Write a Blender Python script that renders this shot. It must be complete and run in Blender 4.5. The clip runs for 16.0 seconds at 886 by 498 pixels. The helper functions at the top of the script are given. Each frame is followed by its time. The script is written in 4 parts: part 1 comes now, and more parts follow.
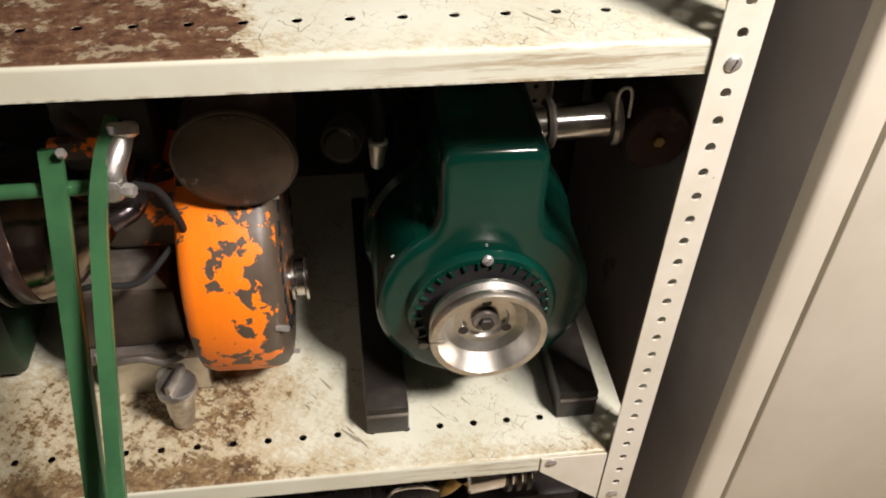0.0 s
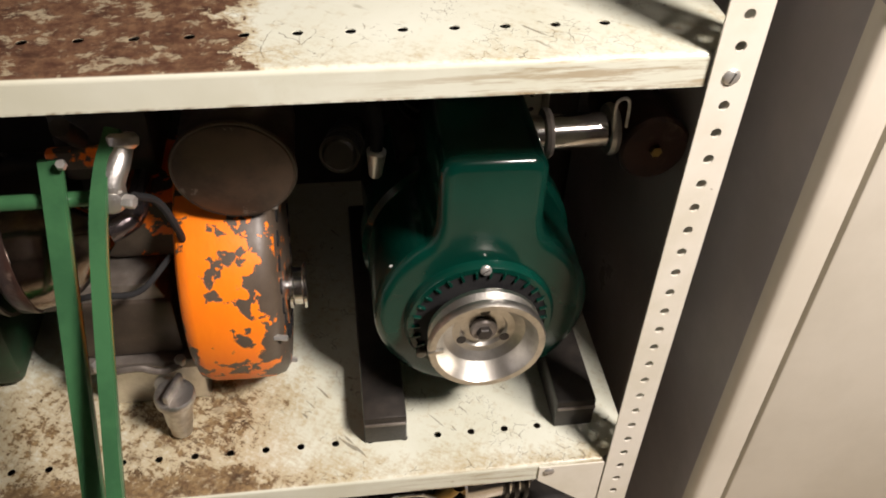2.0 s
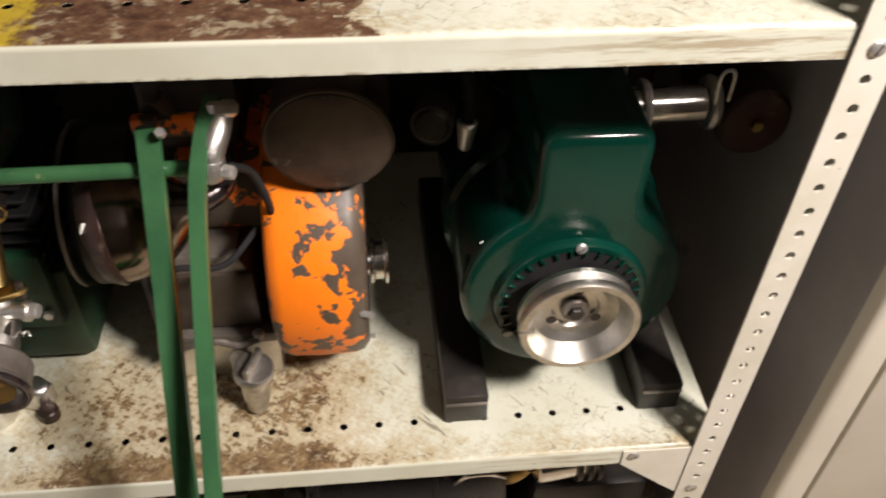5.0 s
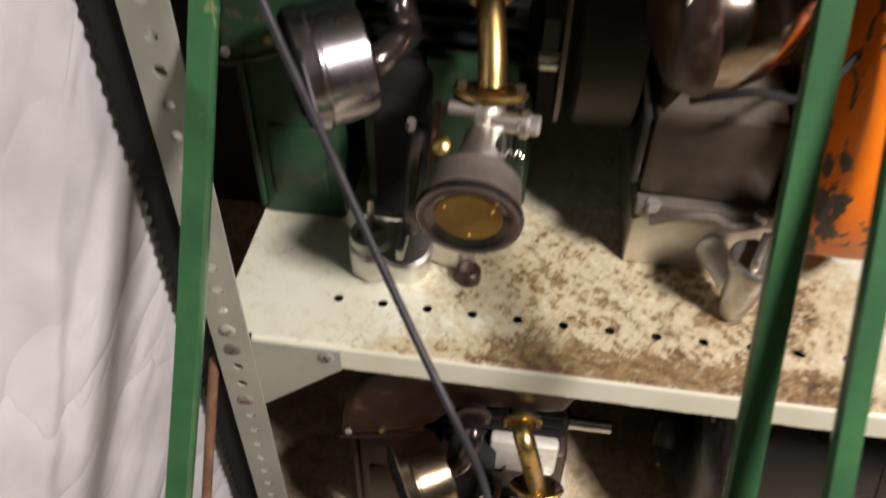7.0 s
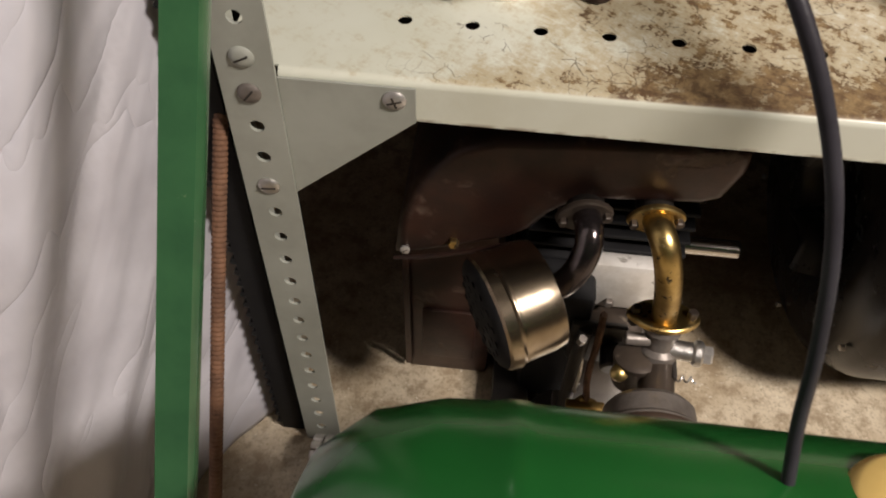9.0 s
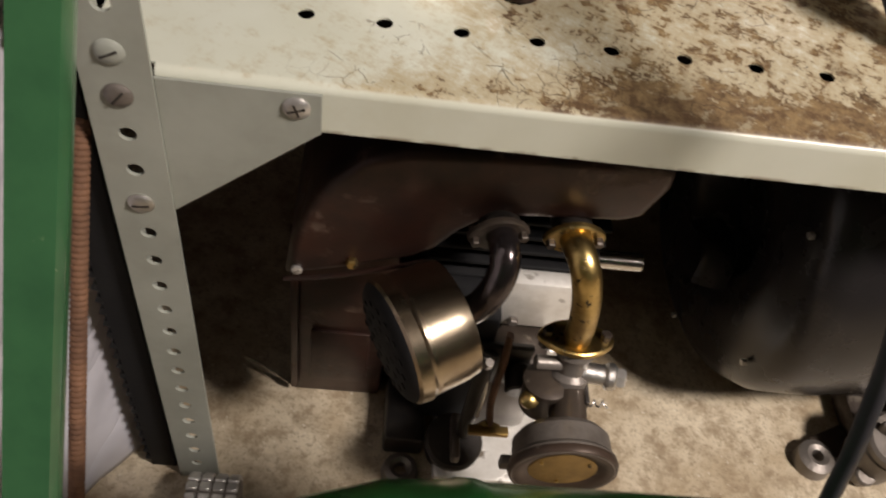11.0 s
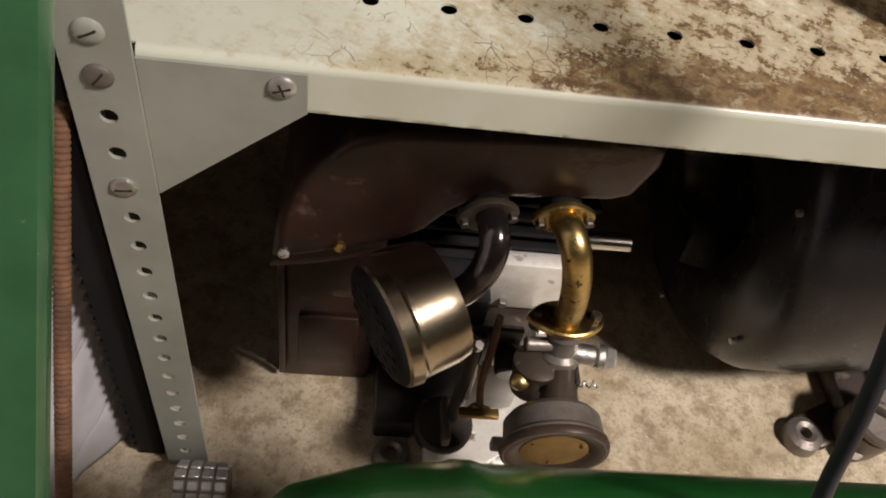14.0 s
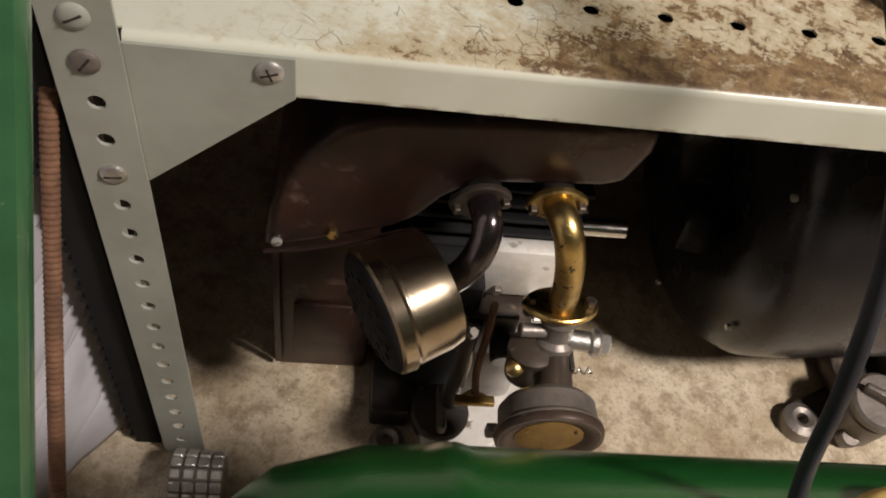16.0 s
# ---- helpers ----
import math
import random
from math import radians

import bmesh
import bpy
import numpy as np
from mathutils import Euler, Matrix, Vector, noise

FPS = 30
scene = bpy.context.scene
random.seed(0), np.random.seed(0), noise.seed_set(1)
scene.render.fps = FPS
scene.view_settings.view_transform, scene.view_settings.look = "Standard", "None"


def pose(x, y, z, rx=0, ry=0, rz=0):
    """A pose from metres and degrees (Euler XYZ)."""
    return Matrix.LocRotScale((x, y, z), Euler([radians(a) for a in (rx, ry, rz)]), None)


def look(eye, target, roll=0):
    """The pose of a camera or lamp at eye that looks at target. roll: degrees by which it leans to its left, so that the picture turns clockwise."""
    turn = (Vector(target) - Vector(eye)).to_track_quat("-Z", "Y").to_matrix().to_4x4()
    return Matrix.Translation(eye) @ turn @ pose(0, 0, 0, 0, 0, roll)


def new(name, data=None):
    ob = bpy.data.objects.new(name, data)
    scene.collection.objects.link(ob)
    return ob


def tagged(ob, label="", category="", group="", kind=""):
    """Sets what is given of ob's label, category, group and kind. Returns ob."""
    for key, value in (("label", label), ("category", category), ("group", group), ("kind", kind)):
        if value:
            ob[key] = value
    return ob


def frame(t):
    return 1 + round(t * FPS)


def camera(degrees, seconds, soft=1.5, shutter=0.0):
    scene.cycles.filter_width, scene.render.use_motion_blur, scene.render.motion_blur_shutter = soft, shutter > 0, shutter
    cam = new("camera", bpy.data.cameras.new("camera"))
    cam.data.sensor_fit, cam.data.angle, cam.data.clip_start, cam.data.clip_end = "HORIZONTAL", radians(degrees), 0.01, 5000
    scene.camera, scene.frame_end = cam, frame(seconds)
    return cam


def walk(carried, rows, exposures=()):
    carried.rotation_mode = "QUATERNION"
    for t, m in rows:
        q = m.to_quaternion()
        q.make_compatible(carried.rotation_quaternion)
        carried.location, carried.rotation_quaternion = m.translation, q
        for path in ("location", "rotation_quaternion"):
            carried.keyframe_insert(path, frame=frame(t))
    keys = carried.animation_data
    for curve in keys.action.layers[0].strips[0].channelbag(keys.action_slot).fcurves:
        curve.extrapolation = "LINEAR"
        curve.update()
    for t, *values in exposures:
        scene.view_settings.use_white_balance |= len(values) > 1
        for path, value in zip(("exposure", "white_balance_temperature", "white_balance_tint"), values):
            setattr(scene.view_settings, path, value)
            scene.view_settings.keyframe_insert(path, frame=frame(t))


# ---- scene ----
cam = camera(55.2, 16.0, soft=1.9, shutter=0.5)
PATH = [
    (0, (0.55, -0.546, 0.822), (0.764, 0.93, -0.51), 1.8),
    (0.5, (0.545, -0.546, 0.825), (0.766, 0.93, -0.507), 1.9),
    (1, (0.544, -0.549, 0.833), (0.77, 0.928, -0.496), 2.0),
    (1.5, (0.545, -0.549, 0.832), (0.772, 0.932, -0.492), 2.0),
    (2, (0.545, -0.543, 0.828), (0.775, 0.937, -0.497), 2.2),
    (2.5, (0.542, -0.539, 0.827), (0.778, 0.935, -0.503), 2.4),
    (3, (0.539, -0.54, 0.827), (0.779, 0.929, -0.508), 2.5),
    (3.2, (0.541, -0.543, 0.827), (0.779, 0.929, -0.507), 2.5),
    (5.3, (0.442, -0.505, 0.799), (0.58, 0.934, -0.584), 1.4),
    (5.5, (0.386, -0.525, 0.791), (0.491, 0.936, -0.572), 1.3),
    (6, (0.224, -0.522, 0.784), (0.298, 0.941, -0.577), 2.7),
    (6.5, (0.182, -0.487, 0.69), (0.097, 0.993, -0.653), 0.7),
    (7, (0.154, -0.424, 0.573), (-0.023, 0.96, -0.86), 1.3),
    (7.4, (0.131, -0.401, 0.485), (-0.035, 0.931, -0.997), 1.6),
    (8, (0.09, -0.384, 0.369), (0.001, 0.887, -1.172), 2.1),
    (8.2, (0.084, -0.383, 0.349), (-0.048, 0.85, -1.221), 1.4),
    (10.3, (0.039, -0.305, 0.284), (-0.013, 0.96, -1.264), 2.5),
    (10.5, (0.036, -0.304, 0.279), (0.048, 0.966, -1.267), 5.1),
    (11, (0.038, -0.307, 0.27), (0.234, 0.94, -1.282), 12.4),
    (11.5, (0.038, -0.308, 0.265), (0.277, 0.916, -1.299), 13.6),
    (12, (0.037, -0.305, 0.266), (0.286, 0.923, -1.292), 13.8),
    (12.5, (0.038, -0.306, 0.268), (0.283, 0.925, -1.29), 13.3),
    (13, (0.037, -0.306, 0.267), (0.275, 0.922, -1.294), 13.1),
    (13.5, (0.037, -0.305, 0.265), (0.268, 0.916, -1.302), 13.0),
    (14, (0.036, -0.305, 0.264), (0.271, 0.913, -1.304), 13.2),
    (14.5, (0.038, -0.307, 0.264), (0.269, 0.911, -1.305), 12.9),
    (15, (0.039, -0.308, 0.263), (0.27, 0.91, -1.306), 12.7),
    (15.5, (0.038, -0.308, 0.263), (0.268, 0.906, -1.31), 12.8),
    (16, (0.042, -0.307, 0.262), (0.275, 0.895, -1.319), 12.9),
]
walk(cam, [(t, look(eye, target, roll)) for t, eye, target, roll in PATH],
     exposures=((0.0, 0.0), (5.0, 0.0), (5.5, 0.08), (6.0, 0.25), (6.5, 0.22), (7.0, 0.27), (7.5, 0.10), (8.5, 0.06), (10.5, 0.0), (16.0, 0.0)))

# world and lamps
world = bpy.data.worlds.new("room_dark")
scene.world = world
world.use_nodes = True
world.node_tree.nodes["Background"].inputs[0].default_value = (0.9, 0.8, 0.7, 1)
world.node_tree.nodes["Background"].inputs[1].default_value = 0.008
scene.view_settings.exposure = 0.0


def lamp(name, eye, target, sx, sy, watts, color):
    d = bpy.data.lights.new(name, "AREA")
    d.shape, d.size, d.size_y, d.energy, d.color = "RECTANGLE", sx, sy, watts, color
    d.spread = radians(105)
    o = new(name, d)
    o.matrix_world = look(eye, target)
    return o


lamp("ceiling_lamp", (1.5, -0.92, 1.78), (0.45, 0.05, 0.0), 0.40, 0.22, 27, (1.0, 0.89, 0.835))


# ---- materials ----
def nodes_of(name):
    m = bpy.data.materials.new(name)
    m.use_nodes = True
    t = m.node_tree
    return m, t, t.nodes["Principled BSDF"]


def nz(t, scale, detail=4, rough=0.6, vec=None, dist=0.0):
    n = t.nodes.new("ShaderNodeTexNoise")
    n.inputs["Scale"].default_value, n.inputs["Detail"].default_value = scale, detail
    n.inputs["Roughness"].default_value, n.inputs["Distortion"].default_value = rough, dist
    if vec is not None:
        t.links.new(vec, n.inputs["Vector"])
    return n.outputs["Fac"]


def ramp(t, fac, a, b):
    n = t.nodes.new("ShaderNodeMapRange")
    n.interpolation_type = "SMOOTHSTEP"
    t.links.new(fac, n.inputs[0])
    n.inputs[1].default_value, n.inputs[2].default_value = a, b
    return n.outputs[0]


def maths(t, op, a, b=0.0):
    n = t.nodes.new("ShaderNodeMath")
    n.operation = op
    for k, v in ((0, a), (1, b)):
        if isinstance(v, (int, float)):
            n.inputs[k].default_value = v
        else:
            t.links.new(v, n.inputs[k])
    return n.outputs[0]


def blend(t, fac, a, b):
    n = t.nodes.new("ShaderNodeMix")
    n.data_type = "RGBA"
    for k, v in ((0, fac), (6, a), (7, b)):
        if isinstance(v, tuple):
            n.inputs[k].default_value = (*v, 1)
        elif isinstance(v, (int, float)):
            n.inputs[k].default_value = v
        else:
            t.links.new(v, n.inputs[k])
    return n.outputs[2]


def coords(t, stretch=(1, 1, 1), turn=(0, 0, 0)):
    c = t.nodes.new("ShaderNodeTexCoord")
    m = t.nodes.new("ShaderNodeMapping")
    m.vector_type = "TEXTURE"
    m.inputs["Scale"].default_value = [1 / s for s in stretch]
    m.inputs["Rotation"].default_value = [radians(a) for a in turn]
    t.links.new(c.outputs["Object"], m.inputs["Vector"])
    return m.outputs[0]


def relief(t, p, fac, strength, dist=0.002):
    b = t.nodes.new("ShaderNodeBump")
    b.inputs["Strength"].default_value, b.inputs["Distance"].default_value = strength, dist
    t.links.new(fac, b.inputs["Height"])
    t.links.new(b.outputs[0], p.inputs["Normal"])


def surf(name, c1, c2, rough=0.5, metal=0.0, scale=12, bump=0.15, fine=220, worn=None, worn_at=0.6, worn_scale=30,
         worn_rough=0.7, worn_metal=0.0, soft=0.02, stretch=(1, 1, 1), spread=0.15):
    """Two tones in clouds, fine grain, and a worn or chipped layer with its own gloss."""
    m, t, p = nodes_of(name)
    v = coords(t, stretch)
    big, small = nz(t, scale, 5, 0.65, v), nz(t, fine, 3, 0.6, v)
    col = blend(t, ramp(t, big, 0.35, 0.68), c1, c2)
    r = maths(t, "ADD", maths(t, "MULTIPLY", maths(t, "SUBTRACT", big, 0.5), spread * 2), rough)
    if worn:
        k = ramp(t, nz(t, worn_scale, 7, 0.62, v, 0.3), worn_at, worn_at + soft)
        col = blend(t, k, col, blend(t, small, worn, tuple(0.6 * c for c in worn)))
        r = maths(t, "ADD", maths(t, "MULTIPLY", k, worn_rough - rough), r)
        if metal != worn_metal:
            t.links.new(maths(t, "ADD", maths(t, "MULTIPLY", k, worn_metal - metal), metal), p.inputs["Metallic"])
        relief(t, p, maths(t, "SUBTRACT", maths(t, "MULTIPLY", small, 0.3), k), bump)
    else:
        relief(t, p, small, bump)
    if not worn or metal == worn_metal:
        p.inputs["Metallic"].default_value = metal
    t.links.new(col, p.inputs["Base Color"])
    t.links.new(r, p.inputs["Roughness"])
    return m


def shelf_paint(name, top, x0, x1, y1, edge, open_left=False, yellow=None, gain=0.27, front_gain=0.15, rust_tones=((0.10, 0.050, 0.026), (0.25, 0.165, 0.080)), under=None):
    """Cream enamel flaked off to rust between x0 and x1 as far back as y1, ochre stains and crackled hair scratches."""
    m, t, p = nodes_of(name)
    v = coords(t)
    sep = t.nodes.new("ShaderNodeSeparateXYZ")
    t.links.new(v, sep.inputs[0])
    x, y = sep.outputs[0], sep.outputs[1]
    flat = ramp(t, sep.outputs[2], top - 0.0016, top - 0.0005)
    big = nz(t, 7, 4, 0.6, v)
    wander = maths(t, "MULTIPLY", maths(t, "SUBTRACT", nz(t, 16, 6, 0.7, v), 0.5), 0.22)
    xw = maths(t, "ADD", x, wander)
    zone = ramp(t, xw, x1 + edge, x1 - edge)
    if not open_left:
        zone = maths(t, "MULTIPLY", zone, ramp(t, xw, x0 - edge, x0 + edge))
    zone = maths(t, "MULTIPLY", zone, ramp(t, maths(t, "ADD", y, wander), y1 + 0.08, y1 - 0.05))
    n = nz(t, 78, 12, 0.78, v, 0.15)
    flakes = nz(t, 135, 8, 0.72, coords(t, (0.5, 1.5, 1), (0, 0, -35)), 0.25)
    flakes = maths(t, "ADD", maths(t, "MULTIPLY", flakes, 0.6), maths(t, "MULTIPLY", nz(t, 120, 6, 0.7, coords(t, (1.6, 0.45, 1), (0, 0, -22)), 0.2), 0.4))
    front = maths(t, "MULTIPLY", ramp(t, y, 0.050, 0.004), ramp(t, x, -0.01, 0.05))
    k = maths(t, "ADD", maths(t, "MULTIPLY", n, 0.5), maths(t, "MULTIPLY", flakes, 0.5))
    k = maths(t, "ADD", k, maths(t, "MULTIPLY", zone, gain))
    k = maths(t, "ADD", k, maths(t, "MULTIPLY", front, front_gain))
    k = maths(t, "ADD", k, maths(t, "MULTIPLY", maths(t, "SUBTRACT", big, 0.5), 0.22))
    rust = maths(t, "MULTIPLY", ramp(t, k, 0.685, 0.705), flat)
    stain = maths(t, "MULTIPLY", ramp(t, k, 0.50, 0.68), maths(t, "ADD", maths(t, "MULTIPLY", flat, 0.9), 0.1))
    cream = blend(t, ramp(t, big, 0.3, 0.7), (0.68, 0.70, 0.595), (0.60, 0.61, 0.49))
    cream = blend(t, maths(t, "MULTIPLY", stain, 0.62), cream, (0.38, 0.27, 0.11))
    brown = blend(t, ramp(t, nz(t, 90, 8, 0.75, v, 0.2), 0.36, 0.66), *rust_tones)
    brown = blend(t, ramp(t, nz(t, 34, 5, 0.7, v), 0.52, 0.70), brown, tuple(0.62 * c for c in rust_tones[0]))
    pale = ramp(t, nz(t, 58, 9, 0.75, coords(t, (0.8, 1.1, 1), (0, 0, 20)), 0.2), 0.535, 0.60)
    brown = blend(t, maths(t, "MULTIPLY", pale, 0.72), brown, (0.40, 0.35, 0.23))
    col = blend(t, rust, cream, brown)
    # crackled hair scratches
    warp = t.nodes.new("ShaderNodeMix")
    warp.data_type = "VECTOR"
    warp.inputs[0].default_value = 0.03
    wn = t.nodes.new("ShaderNodeTexNoise")
    wn.inputs["Scale"].default_value, wn.inputs["Detail"].default_value = 22, 4
    t.links.new(v, wn.inputs["Vector"])
    t.links.new(v, warp.inputs[4])
    t.links.new(wn.outputs["Color"], warp.inputs[5])
    lines = None
    for sc, wide in ((48, 0.022), (95, 0.026)):
        vo = t.nodes.new("ShaderNodeTexVoronoi")
        vo.feature = "DISTANCE_TO_EDGE"
        vo.inputs["Scale"].default_value = sc
        t.links.new(warp.outputs[1], vo.inputs["Vector"])
        crack = maths(t, "MULTIPLY", ramp(t, vo.outputs["Distance"], wide, wide * 0.4), ramp(t, nz(t, 12 if sc < 60 else 19, 5, 0.75, v), 0.56, 0.60))
        lines = crack if lines is None else maths(t, "MAXIMUM", lines, crack)
    streak = ramp(t, nz(t, 85, 2, 0.55, coords(t, (1.5, 0.24, 1), (0, 0, 40)), 0.5), 0.68, 0.71)
    lines = maths(t, "MAXIMUM", lines, maths(t, "MULTIPLY", streak, ramp(t, big, 0.45, 0.56)))
    lines = maths(t, "MULTIPLY", lines, maths(t, "MULTIPLY", flat, ramp(t, x, -0.03, 0.05)))
    col = blend(t, maths(t, "MULTIPLY", lines, 0.6), col, (0.08, 0.052, 0.03))
    rim = maths(t, "MULTIPLY", ramp(t, sep.outputs[2], top - 0.0262, top - 0.0288), ramp(t, nz(t, 60, 6, 0.7, v), 0.44, 0.60))
    col = blend(t, maths(t, "MULTIPLY", rim, 0.7), col, (0.16, 0.10, 0.05))
    smear = ramp(t, nz(t, 9, 6, 0.7, coords(t, (1, 1, 14))), 0.47, 0.60)
    smear = maths(t, "MULTIPLY", maths(t, "MULTIPLY", smear, maths(t, "SUBTRACT", 1.0, flat)), ramp(t, x, 0.5, 0.72))
    col = blend(t, maths(t, "MULTIPLY", smear, 0.65), col, (0.30, 0.21, 0.10))
    spots = maths(t, "MULTIPLY", ramp(t, nz(t, 38, 3, 0.5, v), 0.70, 0.75), maths(t, "SUBTRACT", 1.0, flat))
    col = blend(t, maths(t, "MULTIPLY", spots, 0.6), col, (0.28, 0.20, 0.09))
    if yellow:
        d = maths(t, "ABSOLUTE", maths(t, "SUBTRACT", x, yellow))
        splash = maths(t, "MULTIPLY", ramp(t, maths(t, "ADD", d, maths(t, "MULTIPLY", n, 0.12)), 0.10, 0.08), flat)
        col = blend(t, maths(t, "MULTIPLY", splash, 0.7), col, (0.62, 0.46, 0.03))
    # downward faces coloured dark to deepen the shade below the shelf
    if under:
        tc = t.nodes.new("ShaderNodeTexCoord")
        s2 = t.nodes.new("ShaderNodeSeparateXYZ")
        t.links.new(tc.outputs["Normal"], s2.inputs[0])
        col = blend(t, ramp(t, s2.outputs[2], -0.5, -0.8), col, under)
    t.links.new(col, p.inputs["Base Color"])
    t.links.new(maths(t, "ADD", maths(t, "MULTIPLY", rust, 0.34), 0.22), p.inputs["Roughness"])
    relief(t, p, maths(t, "SUBTRACT", maths(t, "MULTIPLY", nz(t, 300, 3), 0.2), maths(t, "MAXIMUM", rust, lines)), 0.3, 0.0006)
    return m


CREAM = surf("cream_enamel", (0.74, 0.71, 0.62), (0.64, 0.61, 0.50), 0.38, scale=9, bump=0.05, worn=(0.16, 0.10, 0.05), worn_at=0.70, worn_scale=24)
GREYPAINT = surf("grey_enamel", (0.36, 0.375, 0.325), (0.285, 0.295, 0.25), 0.32, scale=10, bump=0.05, worn=(0.2, 0.16, 0.09), worn_at=0.66, worn_scale=24, soft=0.1)
SHELF_A = shelf_paint("shelf_enamel_rusted", 0.977, 0, 0.485, 0.6, 0.03, True, 0.225, 0.30, 0.05, rust_tones=((0.075, 0.032, 0.018), (0.17, 0.095, 0.05)))
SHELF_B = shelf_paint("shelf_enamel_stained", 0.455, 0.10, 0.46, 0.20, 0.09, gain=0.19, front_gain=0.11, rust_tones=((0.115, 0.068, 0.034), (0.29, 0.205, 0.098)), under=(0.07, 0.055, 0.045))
STEEL = surf("zinc_steel", (0.66, 0.64, 0.60), (0.46, 0.44, 0.41), 0.36, 0.72, scale=60, bump=0.1)
CHROME = surf("chrome", (0.75, 0.74, 0.72), (0.6, 0.58, 0.55), 0.14, 1.0, scale=30, bump=0.02, spread=0.08)
ALU = surf("cast_aluminium", (0.80, 0.78, 0.74), (0.58, 0.56, 0.52), 0.40, 1.0, scale=22, bump=0.25, fine=400)
BRIGHT_ALU = surf("handled_aluminium", (0.70, 0.68, 0.64), (0.42, 0.39, 0.35), 0.36, 0.95, scale=34, bump=0.3, fine=260)
SPUN = surf("turned_aluminium", (0.70, 0.68, 0.63), (0.52, 0.50, 0.45), 0.36, 1.0, scale=38, bump=0.1)
BRUSHED = surf("brushed_steel", (0.46, 0.44, 0.47), (0.30, 0.28, 0.31), 0.25, 1.0, scale=24, bump=0.05)
NICKEL = surf("smoked_nickel", (0.46, 0.385, 0.28), (0.30, 0.24, 0.17), 0.24, 1.0, scale=18, bump=0.04)
BRASS = surf("old_brass", (0.66, 0.49, 0.20), (0.44, 0.30, 0.10), 0.33, 1.0, scale=45, bump=0.2, worn=(0.14, 0.10, 0.05), worn_at=0.60, worn_scale=110, worn_metal=0.8)
BRASS_DULL = surf("dull_brass", (0.40, 0.27, 0.09), (0.28, 0.19, 0.07), 0.42, 1.0, scale=40, bump=0.1)
BLACK = surf("black_oily_iron", (0.022, 0.020, 0.018), (0.045, 0.038, 0.032), 0.42, 0.3, scale=20, bump=0.2)
RUBBER = surf("black_rubber", (0.012, 0.012, 0.013), (0.02, 0.02, 0.02), 0.75, scale=30, bump=0.1)
RUBBER.node_tree.nodes["Principled BSDF"].inputs["Specular IOR Level"].default_value = 0.2
DARKPIPE = surf("browned_steel", (0.17, 0.145, 0.145), (0.08, 0.068, 0.07), 0.19, 0.9, scale=30, bump=0.08)
GREY_IRON = surf("grey_iron", (0.24, 0.215, 0.19), (0.14, 0.12, 0.10), 0.45, 0.5, scale=18, bump=0.25)
PALE_ALU = surf("pale_cast_aluminium", (0.84, 0.82, 0.76), (0.66, 0.63, 0.56), 0.32, 0.25, scale=30, bump=0.25, fine=300, worn=(0.22, 0.18, 0.13), worn_at=0.62, worn_scale=38, soft=0.08, worn_metal=0.3)
SMOKED = surf("smoked_chrome", (0.30, 0.25, 0.21), (0.13, 0.10, 0.085), 0.17, 1.0, scale=16, bump=0.05)
CABLE_SHEATH = surf("grey_cable_sheath", (0.040, 0.038, 0.044), (0.028, 0.026, 0.031), 0.42, scale=40, bump=0.1)
CABLE_SHEATH.node_tree.nodes["Principled BSDF"].inputs["Specular IOR Level"].default_value = 0.2
GREASY = surf("greasy_iron", (0.085, 0.066, 0.05), (0.05, 0.038, 0.03), 0.40, 0.4, scale=18, bump=0.25, worn=(0.17, 0.14, 0.10), worn_at=0.64, worn_scale=30, soft=0.08)
RUSTY = surf("rusty_sheet", (0.060, 0.027, 0.019), (0.028, 0.018, 0.015), 0.36, 0.3, scale=16, bump=0.25, worn=(0.13, 0.085, 0.06), worn_at=0.58, worn_scale=26, soft=0.1)
RUST_ROD = surf("rust", (0.19, 0.095, 0.05), (0.11, 0.055, 0.03), 0.8, 0.0, scale=60, bump=0.4)
BROWN_LID = surf("brown_lid", (0.075, 0.050, 0.036), (0.042, 0.030, 0.023), 0.42, 0.4, scale=26, bump=0.15, worn=(0.14, 0.115, 0.09), worn_at=0.64, worn_scale=40)
GREEN_DEEP = surf("deep_green_gloss", (0.0016, 0.036, 0.024), (0.0012, 0.029, 0.019), 0.15, scale=8, bump=0.02, worn=(0.5, 0.5, 0.45), worn_at=0.80, worn_scale=26, spread=0.06)
GREEN_OLD = surf("old_green_paint", (0.013, 0.060, 0.027), (0.024, 0.040, 0.022), 0.42, scale=14, bump=0.2, worn=(0.07, 0.06, 0.045), worn_at=0.60, worn_scale=24, soft=0.06)
GREEN_BAR = surf("grass_green_gloss", (0.043, 0.128, 0.053), (0.030, 0.092, 0.040), 0.20, scale=16, bump=0.08, worn=(0.16, 0.21, 0.09), worn_at=0.66, worn_scale=34, spread=0.08)
GREEN_TANK = surf("tank_green_gloss", (0.013, 0.105, 0.020), (0.010, 0.082, 0.016), 0.2, scale=6, bump=0.03, worn=(0.06, 0.16, 0.05), worn_at=0.74, worn_scale=18, spread=0.08)
